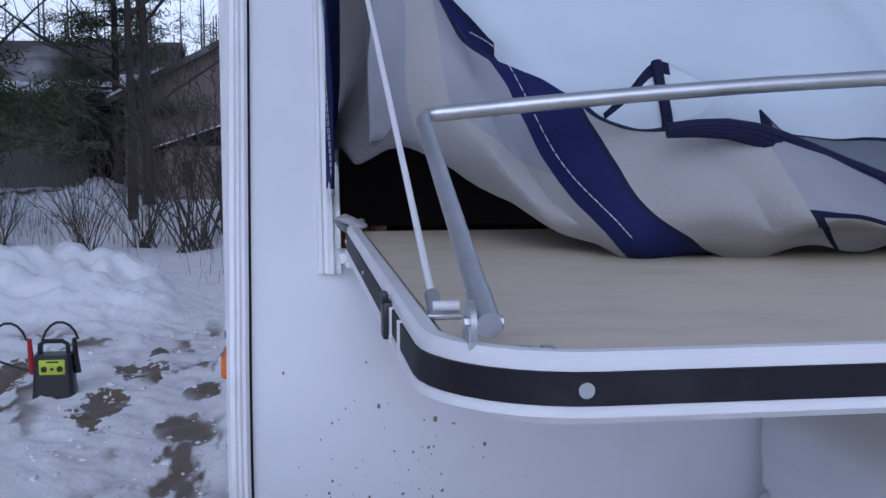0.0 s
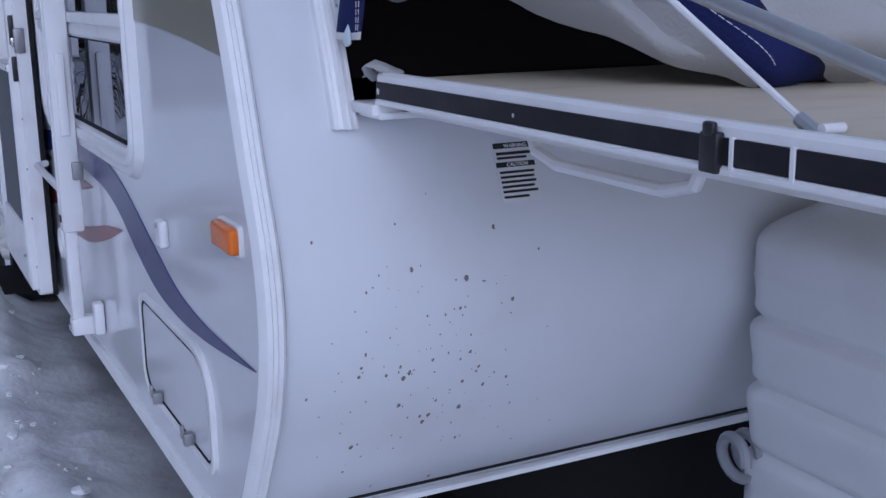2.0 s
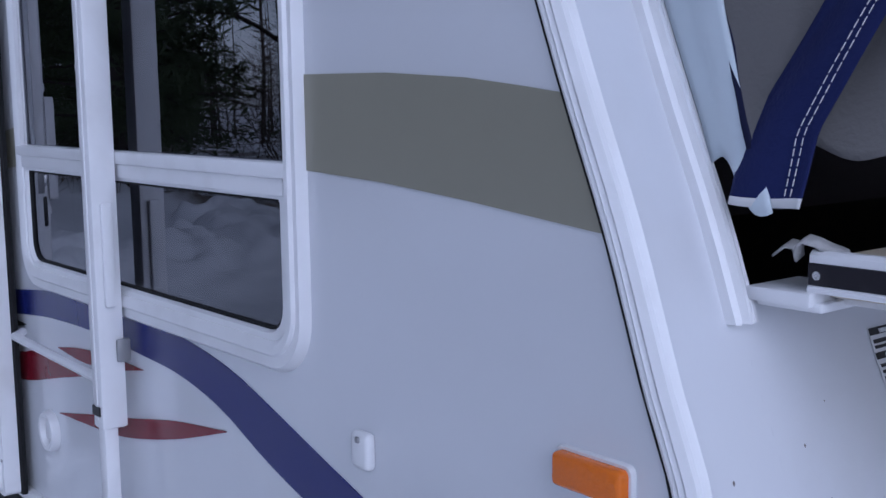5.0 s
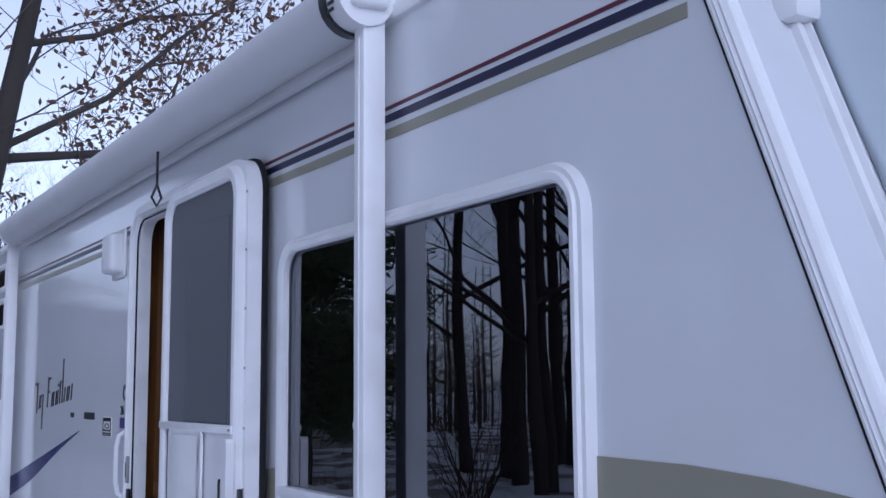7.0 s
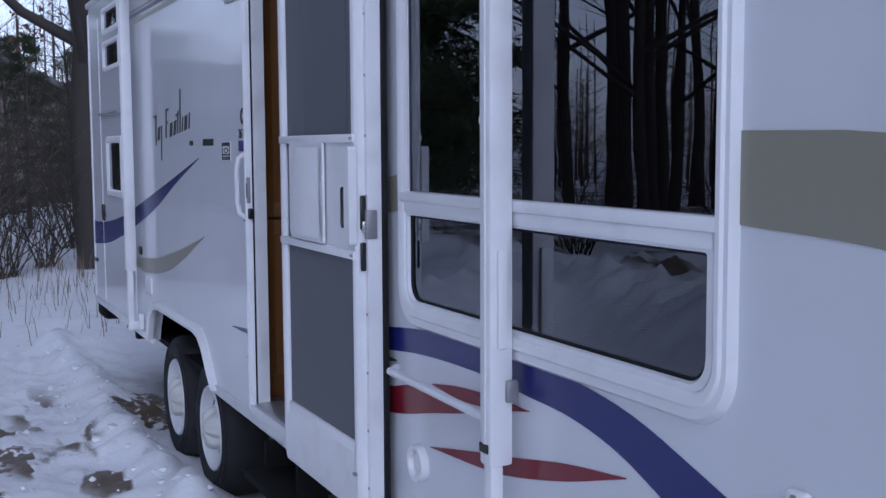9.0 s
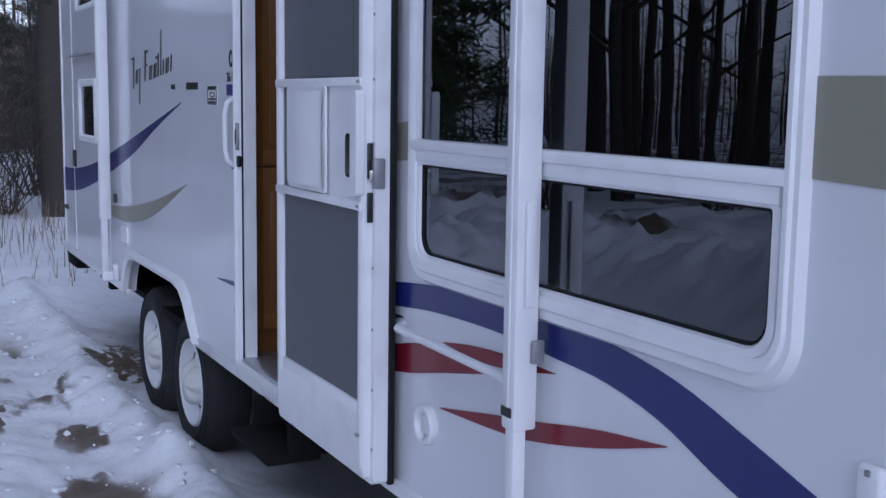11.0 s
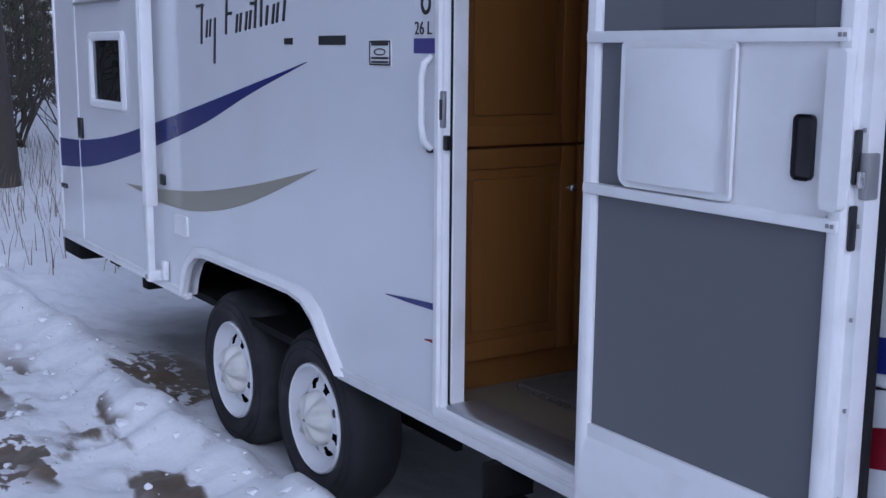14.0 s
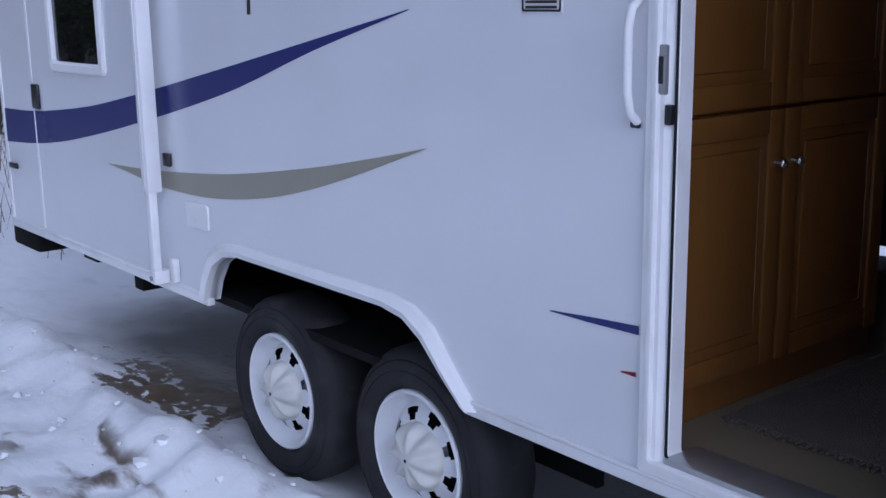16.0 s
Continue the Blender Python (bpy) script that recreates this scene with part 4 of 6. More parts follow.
part("screen", prism(rrect(-2.885, -2.268, 1.69, 2.405, (0.005, 0.005, 0.06, 0.06)), -0.089, -0.086), SCREEN, scr, "grey insect screen")
part("window_shade", slab(-2.70, -2.33, -0.0915, -0.088, 1.705, 2.30, 0.0), SCREENF, scr, "dark door window behind the screen")
part("screen", slab(-2.885, -2.268, -0.089, -0.086, 0.825, 1.36), SCREEN, scr, "grey insect screen")
part("screen", slab(-2.885, -2.80, -0.0905, -0.0875, 1.37, 1.68), SCREEN, scr, "grey insect screen")
for z in (1.688, 1.362):
    rr = slab(-2.915, -2.242, -0.110, -0.082, z - 0.012, z + 0.012, 0.004)
    part("cross_rail", rr, TRIM, scr)
part("slider_panel", prism(rrect(-2.798, -2.485, 1.378, 1.678, (0.03, 0.01, 0.012, 0.012)), -0.112, -0.104), PLASTIC, scr, "white plastic sliding hand panel")
bm = bmesh.new()
rows = []
for k in range(15):
    u = k / 14
    bow = 0.018 * math.sin(math.pi * min(1.0, u * 1.12)) ** 0.7 + 0.012 * sstep(0.93, 1.0, u)
    rows.append([bm.verts.new((-2.785 + 0.298 * u, -0.112 - bow * (0.35 + 0.65 * math.sin(math.pi * (0.08 + 0.84 * w))), 1.392 + 0.272 * w)) for w in (0, 0.08, 0.25, 0.5, 0.75, 0.92, 1)])
for a, b in zip(rows, rows[1:]):
    for i in range(6):
        bm.faces.new((a[i], a[i + 1], b[i + 1], b[i]))
part("panel_bulge", bm, PLASTIC, scr, "bowed white plastic face of the sliding panel")
part("lock_panel", prism(rrect(-2.560, -2.268, 1.374, 1.678, 0.012), -0.098, -0.09), PLASTIC, scr, "white plastic lock panel")
part("latch_recess", slab(-2.350, -2.304, -0.104, -0.094, 1.434, 1.551, 0.012, 3), BLACKP, scr, "black screen latch recess")
part("panel_wing", prism(rrect(-2.270, -2.230, 1.39, 1.665, 0.012), -0.126, -0.103), PLASTIC, scr)
rv = bmesh.new()
for x in (-2.257, -2.247):
    for z in (1.688, 1.362, 0.74):
        slab(x - 0.006, x + 0.001, -0.1125, -0.103, z - 0.004, z + 0.004, 0.0015, bm=rv)
part("rivets", rv, GREYM, scr)
part("hinge", tube([(-2.925, -0.030, 0.62), (-2.925, -0.030, 2.36)], 0.010, 8), TRIM, door)

# ---- interior things ----
cab = thing("wardrobe_cabinet", "honey-stained maple wardrobe cabinet with four panel doors and knobs", "cabinet")
part("body", slab(-4.17, -3.722, 0.047, 1.02, 0.646, 2.54, 0.002), WOOD, cab)
for y0, y1 in ((0.05, 0.525), (0.535, 1.005)):
    for z0, z1, kz in ((0.74, 1.375, 1.246), (1.385, 2.45, None)):
        d = part("cabinet_door", slab(-3.724, -3.702, y0, y1, z0, z1, 0.004), WOOD, cab)
        w = 0.058
        fr = slab(-3.704, -3.694, y0, y0 + w, z0, z1, 0.003)
        slab(-3.704, -3.694, y1 - w, y1, z0, z1, 0.003, bm=fr)
        slab(-3.704, -3.695, y0 + w, y1 - w, z0, z0 + w, 0.003, bm=fr)
        slab(-3.704, -3.695, y0 + w, y1 - w, z1 - w, z1, 0.003, bm=fr)
        part("stile_frame", fr, WOOD, d)
        part("raised_panel", slab(-3.704, -3.697, y0 + w + 0.03, y1 - w - 0.03, z0 + w + 0.03, z1 - w - 0.03, 0.006), WOOD, d)
        if kz:
            ky = y1 - 0.03 if y0 < 0.3 else y0 + 0.03
            kb = bmesh.new()
            bmesh.ops.create_uvsphere(kb, u_segments=12, v_segments=8, radius=0.013, matrix=Matrix.Translation((-3.672, ky, kz)) @ Matrix.Diagonal((0.7, 1, 1, 1)))
            tube([(-3.70, ky, kz), (-3.675, ky, kz)], 0.006, 8, True, kb)
            part("knob", kb, CHROME, d, "brushed metal knob")
# added out of sight to hold window light off the cabinet and floor
solo("interior_light_block", slab(-2.98, -2.45, 0.5, 1.4, 0.646, 1.5, 0.006), WOOD, "unseen wooden block added beside the doorway to keep the interior dark", "counter")
bm = slab(-3.66, -2.2, 0.30, 1.7, 0.646, 0.660, 0.004)
rg = random.Random(3)
for k in range(70):
    y = 0.30 + 1.4 * k / 70
    tube([(-3.66, y, 0.655), (-3.672 - rg.uniform(0, 0.01), y + rg.uniform(-0.006, 0.006), 0.650)], 0.005, 5, True, bm)
for k in range(90):
    x = -3.66 + 1.46 * k / 90
    tube([(x, 0.30, 0.655), (x + rg.uniform(-0.006, 0.006), 0.287 - rg.uniform(0, 0.01), 0.650)], 0.005, 5, True, bm)
rug = solo("rug", bm, RUG, "taupe shaggy rug on the trailer floor", "rug")

# ---- awning ----
awn = thing("awning", "rolled white awning on two white fold-down arms", "awning")
AY, AZ, AR = -0.082, 2.692, 0.074
bm = bmesh.new()
NA = 20
rows = []
for k in range(41):
    x = -5.88 + (5.88 - 1.56) * k / 40
    rows.append([bm.verts.new((x, AY + (AR + 0.002 * math.sin(k * 1.7 + i)) * math.cos(2 * math.pi * i / NA), AZ - 0.006 * math.sin(math.pi * k / 40) + (AR + 0.002 * math.sin(k * 0.9 + i)) * math.sin(2 * math.pi * i / NA))) for i in range(NA)])
for u, v in zip(rows, rows[1:]):
    for i in range(NA):
        bm.faces.new((u[i], u[(i + 1) % NA], v[(i + 1) % NA], v[i]))
bm.faces.new(rows[0])
bm.faces.new(rows[-1])
rollp = part("rolled_fabric", bm, AWN, awn, "rolled off-white awning fabric")
part("roller_end", tube([(-1.562, AY, AZ), (-1.535, AY, AZ)], 0.080, 24), BLACKP, rollp, "black end ring")
part("end_cap", tube([(-1.54, AY, AZ), (-1.47, AY, AZ)], 0.072, 24), PLASTIC, rollp, "white plastic end cap")
ll = bmesh.new()
for k in range(5):
    slab(-1.53 + 0.004, -1.495, AY - 0.0735 , AY - 0.071, AZ - 0.04 + 0.018 * k, AZ - 0.032 + 0.018 * k, bm=ll)
part("print_bar", ll, INK, rollp)
part("roller_end", tube([(-5.90, AY, AZ), (-5.875, AY, AZ)], 0.078, 24), PLASTIC, rollp)
flap = slab(-5.86, -1.6, -0.035, -0.012, 2.60, 2.70, 0.006)
part("fabric_rail", flap, AWN, awn)
lp = tube([(-3.03, -0.10, 2.622), (-3.03, -0.10, 2.50), (-3.03, -0.084, 2.455), (-3.03, -0.10, 2.425), (-3.03, -0.118, 2.455), (-3.03, -0.10, 2.50)], 0.005, 6)
part("pull_strap", lp, BLACKP, awn, "hanging pull strap loop")


def arm(x0, x1, z_foot, z_slide, mark):
    a = part("arm", slab(x0, x1, -0.086, -0.028, z_slide, 2.70, 0.007), TRIM, awn, "white aluminium awning arm")
    g = (x1 - x0)
    part("groove", slab(x0 + g * 0.38, x0 + g * 0.62, -0.0885, -0.085, z_slide + 0.02, 2.60, 0.001), PLASTIC, a)
    part("inner_tube", slab(x0 + 0.008, x1 - 0.008, -0.080, -0.048, z_foot, z_slide + 0.03, 0.005), TRIM, a)
    part("foot", slab(x0 + 0.002, x1 - 0.002, -0.084, -0.004, z_foot - 0.04, z_foot + 0.012, 0.008), TRIM, a)
    part("foot_bolt", tube([((x0 + x1) / 2, -0.090, z_foot - 0.015), ((x0 + x1) / 2, -0.08, z_foot - 0.015)], 0.010, 8), GREYM, a)
    part("head", slab(x0 - 0.006, x1 + 0.03, -0.125, -0.03, 2.66, 2.755, 0.015, 3), PLASTIC, a)
    part("bracket", slab(x1 + 0.01, x1 + 0.05, -0.03, -0.003, z_foot - 0.03, z_foot + 0.06, 0.006), TRIM, a)
    if mark:
        part("print_bar", slab(x0 + 0.006, x1 - 0.008, -0.0895, -0.0855, 0.985, 1.005), INK, a)
    return a


fa = arm(-1.530, -1.478, 0.70, 0.955, True)
part("lock_lever", slab(-1.478, -1.466, -0.07, -0.045, 1.22, 1.44, 0.005), PLASTIC, fa)
part("knob", tube([(-1.53, -0.062, 1.72), (-1.538, -0.062, 1.72)], 0.020, 14), PLASTIC, fa)
part("slide_clip", slab(-1.478, -1.464, -0.05, -0.02, 1.10, 1.15, 0.005), GREYM, fa)
arm(-6.022, -5.968, 0.645, 0.955, False)
br = tube([(-2.13, -0.03, 1.062), (-2.10, -0.062, 1.060), (-1.53, -0.062, 1.052)], 0.011, 8)
part("brace_rod", br, TRIM, awn, "white brace rod")

# ---- fold-down tent bunk ----
bunk = thing("tent_bunk", "fold-down tent bunk with beige deck and black-edged rail", "bunk")
BX0, BX1, BY0, BY1, RC = 0.02, 1.172, 0.204, YR - 0.204, 0.13
# outline in plan: open at the nose, rounded outer corners
def plan(off, n=9):
    x1, y0, y1, r = BX1 - off, BY0 + off, BY1 - off, RC - off
    pts = [(BX0, y0)]
    pts += [(x1 - r + r * math.cos(a), y0 + r + r * math.sin(a)) for a in (radians(-90 + 90 * k / n) for k in range(n + 1))]
    pts += [(x1 - r + r * math.cos(a), y1 - r + r * math.sin(a)) for a in (radians(90 * k / n) for k in range(n + 1))]
    return pts + [(BX0, y1)]


def rail(off0, off1, z0, z1, bev=0.0):
    bm = bmesh.new()
    a, b = plan(off0), plan(off1)
    rows = [[bm.verts.new((x, y, z)) for x, y in p] for p, z in ((a, z0), (a, z1 - bev), (plan(off0 + bev), z1), (plan(off1 - bev), z1), (b, z1 - bev), (b, z0))]
    rows.append(rows[0])
    n = len(a)
    for u, v in zip(rows, rows[1:]):
        for i in range(n - 1):
            bm.faces.new((u[i], u[i + 1], v[i + 1], v[i]))
    bm.faces.new([r[0] for r in rows[:-1]])
    bm.faces.new([r[-1] for r in rows[:-1]])
    return bm


bm = bmesh.new()
d1 = plan(0.03)
top = [bm.verts.new((x, y, 1.448)) for x, y in d1]
low = [bm.verts.new((x, y, 1.402)) for x, y in d1]
bm.faces.new(top)
bm.faces.new(low)
for i in range(len(d1)):
    j = (i + 1) % len(d1)
    bm.faces.new((low[i], low[j], top[j], top[i]))
part("deck", bm, DECK, bunk, "stained beige deck board")
rl = part("rail_top", rail(0.0, 0.022, 1.4455, 1.460, 0.005), TRIM, bunk, "white rail cap")
part("rail_insert", rail(-0.002, 0.008, 1.419, 1.445), BLACKINS, rl, "black rail insert")
part("rail_base", rail(-0.004, 0.03, 1.410, 1.4185, 0.003), TRIM, rl)
part("under_lip", rail(0.045, 0.10, 1.392, 1.4015), PLASTIC, rl)
for p in ((0.032, BY0 - 0.004, 1.431), (0.45, BY0 - 0.004, 1.431)):
    part("screw", tube([p, (p[0], p[1] + 0.004, p[2])], 0.0055 if p[0] < 0.1 else 0.003, 10), CHROME, rl)
for y in (0.455, 1.2, 1.95):
    s_ = tube([(BX1 + 0.005, y - 0.135 * (y < 0.5), 1.432), (BX1, y - 0.135 * (y < 0.5), 1.432)], 0.0065, 12)
    part("screw", s_, CHROME, rl)
lt = slab(0.812, 0.838, BY0 - 0.010, BY0 + 0.004, 1.410, 1.450, 0.003)
slab(0.817, 0.833, BY0 - 0.011, BY0 - 0.003, 1.445, 1.460, 0.003, bm=lt)
part("latch", lt, BLACKP, bunk, "black bunk latch")
part("rail_joint", slab(0.850, 0.854, BY0 - 0.0045, BY0 + 0.003, 1.410, 1.447), TRIM, bunk)
part("rail_joint", slab(0.929, 0.934, BY0 - 0.0045, BY0 + 0.003, 1.410, 1.447), TRIM, bunk)
hd = tube([(0.15, 0.40, 1.395), (0.18, 0.40, 1.34), (0.24, 0.40, 1.325), (0.50, 0.40, 1.325), (0.56, 0.40, 1.34), (0.59, 0.40, 1.395)], 0.010, 8)
part("support_handle", hd, PLASTIC, bunk, "white support handle under the deck")
sk = slab(-0.06, 0.03, 0.19, 0.30, 1.392, 1.410, 0.003)
slab(-0.05, 0.04, 0.20, 1.2, 1.386, 1.397, 0.002, bm=sk)
part("hinge_plate", sk, TRIM, bunk)
# bent fabric scrap at the hinge
bm = bmesh.new()
rows = []
for k in range(13):
    u = k / 12
    rows.append([bm.verts.new((-0.03 + 0.09 * u, 0.20 + 0.02 * math.sin(9 * u) + w * 0.018, 1.450 + 0.018 * math.exp(-((u - 0.62) / 0.22) ** 2) + 0.012 * math.sin(14 * u) * (1 - u) + 0.008 * w)) for w in (0, 1)])
for a, b in zip(rows, rows[1:]):
    bm.faces.new((a[0], a[1], b[1], b[0]))
ob = part("canvas_scrap", bm, CANVAS, bunk, "frayed canvas edge")
sd = ob.modifiers.new("thick", "SOLIDIFY")
sd.thickness = 0.003

# galvanised support bow
bow = thing("support_bow", "galvanised tube support bow hinged on the bunk deck", "tent pole")
for sgn, yb, ye in ((1, 0.255, 0.284), (-1, YR - 0.255, YR - 0.284)):
    base = Vector((1.112, yb, 1.475))
    el = Vector((0.450, ye, 1.644))
    d = (el - base).normalized()
    part("leg_tube", tube([base + d * 0.05, el - d * 0.02, el + d * 0.004 + Vector((0, 0.008 * sgn, 0.003)), el + Vector((0.0, 0.03 * sgn, 0.006))], 0.0098, 14), STEEL, bow, "galvanised leg tube")
    h = tube([base - d * 0.006, base + d * 0.03, base + d * 0.062], 0.0112, 10)
    hp = part("hinge", h, STEEL, bow, "flattened hinge end with bolt")
    part("cheek", prism([(base.x + 0.020 * math.cos(a), base.z - 0.001 + 0.020 * math.sin(a)) for a in (k * math.pi / 10 for k in range(20))], base.y - 0.017, base.y - 0.012), STEEL, hp)
    part("cheek", slab(base.x - 0.018, base.x + 0.016, base.y - 0.018, base.y - 0.013, 1.449, 1.475, 0.001), STEEL, hp)
    part("bolt", tube([base + Vector((0, -0.020, 0)), base + Vector((0, 0.012, 0))], 0.006, 8), CHROME, hp)
    fp = slab(base.x - 0.012, base.x + 0.018, base.y - 0.016 if sgn > 0 else base.y - 0.06, base.y + 0.06 if sgn > 0 else base.y + 0.016, 1.4485, 1.4515, 0.001)
    for dy in (0.03, 0.048):
        tube([(base.x + 0.003, base.y + sgn * dy, 1.4515), (base.x + 0.003, base.y + sgn * dy, 1.456)], 0.005, 8, True, fp)
    part("foot_plate", fp, STEEL, bow)
part("cross_tube", tube([(0.450, 0.302, 1.649)] + [(0.452 + 0.10 * math.sin(math.pi * k / 12), 0.302 + (YR - 0.604) * k / 12, 1.650 + 0.055 * math.sin(math.pi * k / 12)) for k in range(1, 12)] + [(0.450, YR - 0.302, 1.649)], 0.0112, 12), STEEL, bow, "galvanised cross tube")

rod = thing("prop_rod", "thin white steel prop rod between bunk rail and canvas", "prop rod")
f0, f1 = Vector((0.930, 0.238, 1.450)), Vector((0.612, 0.231, 1.630))
dr = (f1 - f0).normalized()
part("rod", tube([f0 + dr * 0.012, f0 + dr * 0.86], 0.0038, 8), PLASTIC, rod)
part("foot", slab(0.905, 0.94, 0.228, 0.262, 1.4485, 1.453, 0.001), STEEL, rod)
part("pivot_sleeve", tube([f0 + Vector((0.0, -0.004, 0.010)), f0 + Vector((0.0, 0.022, 0.010))], 0.0052, 10), PLASTIC, rod, "white plastic sleeve")
part("clevis", tube([f0, f0 + dr * 0.035], 0.0075, 8), STEEL, rod)

# the bunk leans out very slightly
for top in (bunk, bow, rod):
    for o in top.children_recursive:
        o.data.transform(Matrix(((1, 0, 0, 0), (0, 1, 0, 0), (-0.002, 0, 1, 0.0), (0, 0, 0, 1))))

# ---- tent canvas ----
tent = thing("tent_canvas", "crumpled grey, blue and white tent canvas hanging over the bunk", "tent")


def sheet(name, fn, nu, nv, mats, pick, label, thick=0.0035, n=0.006):
    """Cloth of nu by nv cells; fn(u, v) gives the place, pick(u, v) the material slot."""
    bm = bmesh.new()
    g = []
    for i in range(nu + 1):
        row = []
        for j in range(nv + 1):
            p = Vector(fn(i / nu, j / nv))
            w = p + Vector((noise.noise(p * 7.0), noise.noise(p * 7.0 + Vector((9, 0, 0))), noise.noise(p * 7.0 + Vector((0, 9, 0))))) * n
            w += Vector((noise.noise(p * 19.0), 0, noise.noise(p * 19.0 + Vector((5, 5, 0))))) * n * 0.35
            q = Vector((p.x * 4.0, p.y * 9.0 + p.z * 5.0, p.z * 3.0))
            w += Vector((1, -0.4, 0.4)) * (0.35 - abs(noise.noise(q))) * n * 0.9
            row.append(bm.verts.new(w))
        g.append(row)
    for i in range(nu):
        for j in range(nv):
            f = bm.faces.new((g[i][j], g[i + 1][j], g[i + 1][j + 1], g[i][j + 1]))
            f.material_index = pick((i + 0.5) / nu, (j + 0.5) / nv)
    ob = part(name, bm, mats, tent, label)
    m = ob.modifiers.new("thick", "SOLIDIFY")
    m.thickness = thick
    return ob


def shear(E, v):
    """Cloth lines lean towards the track on the way up, as the diagonal band does."""
    w = sstep(0.15, 0.66, E) * (1 - sstep(0.75, 1.2, E))
    return E - 0.42 * min(v, 0.62) * w


def heap(u, v):
    """From the deck over the ridge of folded wall canvas, then back and up the vinyl roof sheet."""
    half = YR / 2 - 0.245
    E = 0.245 + half * (1 - abs(2 * u - 1))
    e = shear(E, v)
    y = e if u < 0.5 else YR - e
    lift = 1 - sstep(0.26, 0.58, e)
    wave = 0.5 + 0.5 * math.sin(e * 9.0 + 0.6)
    zb = 1.452 + 0.15 * lift ** 1.1 + 0.006 * math.sin(e * 40) * (1 - lift)
    xb = 0.455 - 0.36 * lift + 0.035 * wave
    zr = lerp_curve([(0.20, 2.12), (0.33, 1.86), (0.40, 1.76), (0.55, 1.635), (0.70, 1.625), (0.75, 1.61), (0.88, 1.56), (1.05, 1.495), (1.2, 1.49)], e)
    xr = lerp_curve([(0.20, 0.10), (0.33, 0.14), (0.40, 0.20), (0.55, 0.38), (0.70, 0.50), (0.90, 0.54), (1.2, 0.50)], e)
    top = (nose_x(2.50) + 0.02, 2.50)
    back = 0.10 + 0.05 * math.sin(e * 11)
    ctrl = [(xb, zb), (xb + 0.045, zb + 0.030), (0.5 * (xb + xr) + 0.05 + 0.04 * wave, 0.55 * zb + 0.45 * zr), (xr + 0.02, zr), (xr - 0.08, zr + 0.02), (xr - 0.10 - back, zr + 0.09 + 0.04 * (1 - lift)), ((xr - 0.2 + top[0]) / 2 + 0.02, (zr + top[1]) / 2 + 0.03), top]
    s = v * (len(ctrl) - 1)
    k = min(int(s), len(ctrl) - 2)
    t = s - k
    p = [Vector((*ctrl[max(0, min(len(ctrl) - 1, k + q))], 0)) for q in (-1, 0, 1, 2)]
    c = 0.5 * ((2 * p[1]) + (p[2] - p[0]) * t + (2 * p[0] - 5 * p[1] + 4 * p[2] - p[3]) * t * t + (3 * p[1] - p[0] - 3 * p[2] + p[3]) * t ** 3)
    crease = abs(math.sin(e * 11 + v * 5.0)) ** 0.6
    fold = 0.030 * (crease - 0.6) * (1 - sstep(0.40, 0.6, v)) * sstep(0.02, 0.2, v) + 0.016 * math.sin(e * 13 - v * 14) * sstep(0.55, 0.75, v) * (1 - sstep(0.85, 1, v))
    fold += 0.013 * math.sin(e * 46 + v * 9) * math.exp(-(((e - 0.42) / 0.13) ** 2)) * (1 - sstep(0.12, 0.40, v))
    return (c.x + fold, y, c.y + 0.4 * fold)


def heap_pick(u, v):
    half = YR / 2 - 0.245
    E = 0.245 + half * (1 - abs(2 * u - 1))
    ridge = 3.2 / 7
    if v < 0.64 and abs(E - 0.645) < 0.052:
        return 1
    if v < 0.66 and abs(E - 0.645) < 0.058:
        return 2
    if E > 0.42 and abs(v - ridge) < 0.024:
        return 2
    if 0.43 < E < 0.585 and v > 0.27 or E < 0.325:
        return 4
    if v > ridge:
        return 3 if E > 0.6 or v > 0.72 else 0
    if E > 0.88 and v > 0.30:
        return 4
    if E > 0.88 and v > 0.28 or abs(E - 0.88) < 0.004:
        return 2
    return 0


sheet("folded_canvas", heap, 200, 98, [CANVAS, CANVASB, NAVYP, VINYL, VINYLG], heap_pick, "folded grey canvas with blue diagonal band and white vinyl roof sheet", n=0.013)


def stitch(E):
    bm = bmesh.new()
    half = YR / 2 - 0.245
    pts = [Vector(heap((E - 0.245) / half / 2, v)) + Vector((0.014, -0.004, 0.010)) for v in (0.02 + 0.5 * k / 40 for k in range(41))]
    for k in range(0, 40):
        tube([pts[k], pts[k].lerp(pts[k + 1], 0.75)], 0.0007, 4, False, bm)
    return bm


part("stitching", stitch(0.612), THREAD, tent, "white stitching")


def side_hang(u, v):
    """White vinyl side strip hanging beside the track: v runs down, u out from the track."""
    z = 2.46 - 0.90 * v
    w = lerp_curve([(1.55, 0.125), (1.62, 0.14), (1.75, 0.145), (1.85, 0.17), (2.0, 0.225), (2.08, 0.245), (2.15, 0.27), (2.46, 0.40)], z)
    return (nose_x(z) + 0.030 + w * u * 0.80, 0.186 + 0.012 * math.sin(3.0 * u + 2 * v) + 0.008 * math.sin(9 * v) * u, z - 0.05 * u + 0.02 * math.sin(6 * u))


sheet("side_strip", side_hang, 14, 40, [VINYL, NAVYP], lambda u, v: 1 if u > 0.97 and v > 0.35 else 0, "white vinyl side strip with dark edge", n=0.005)


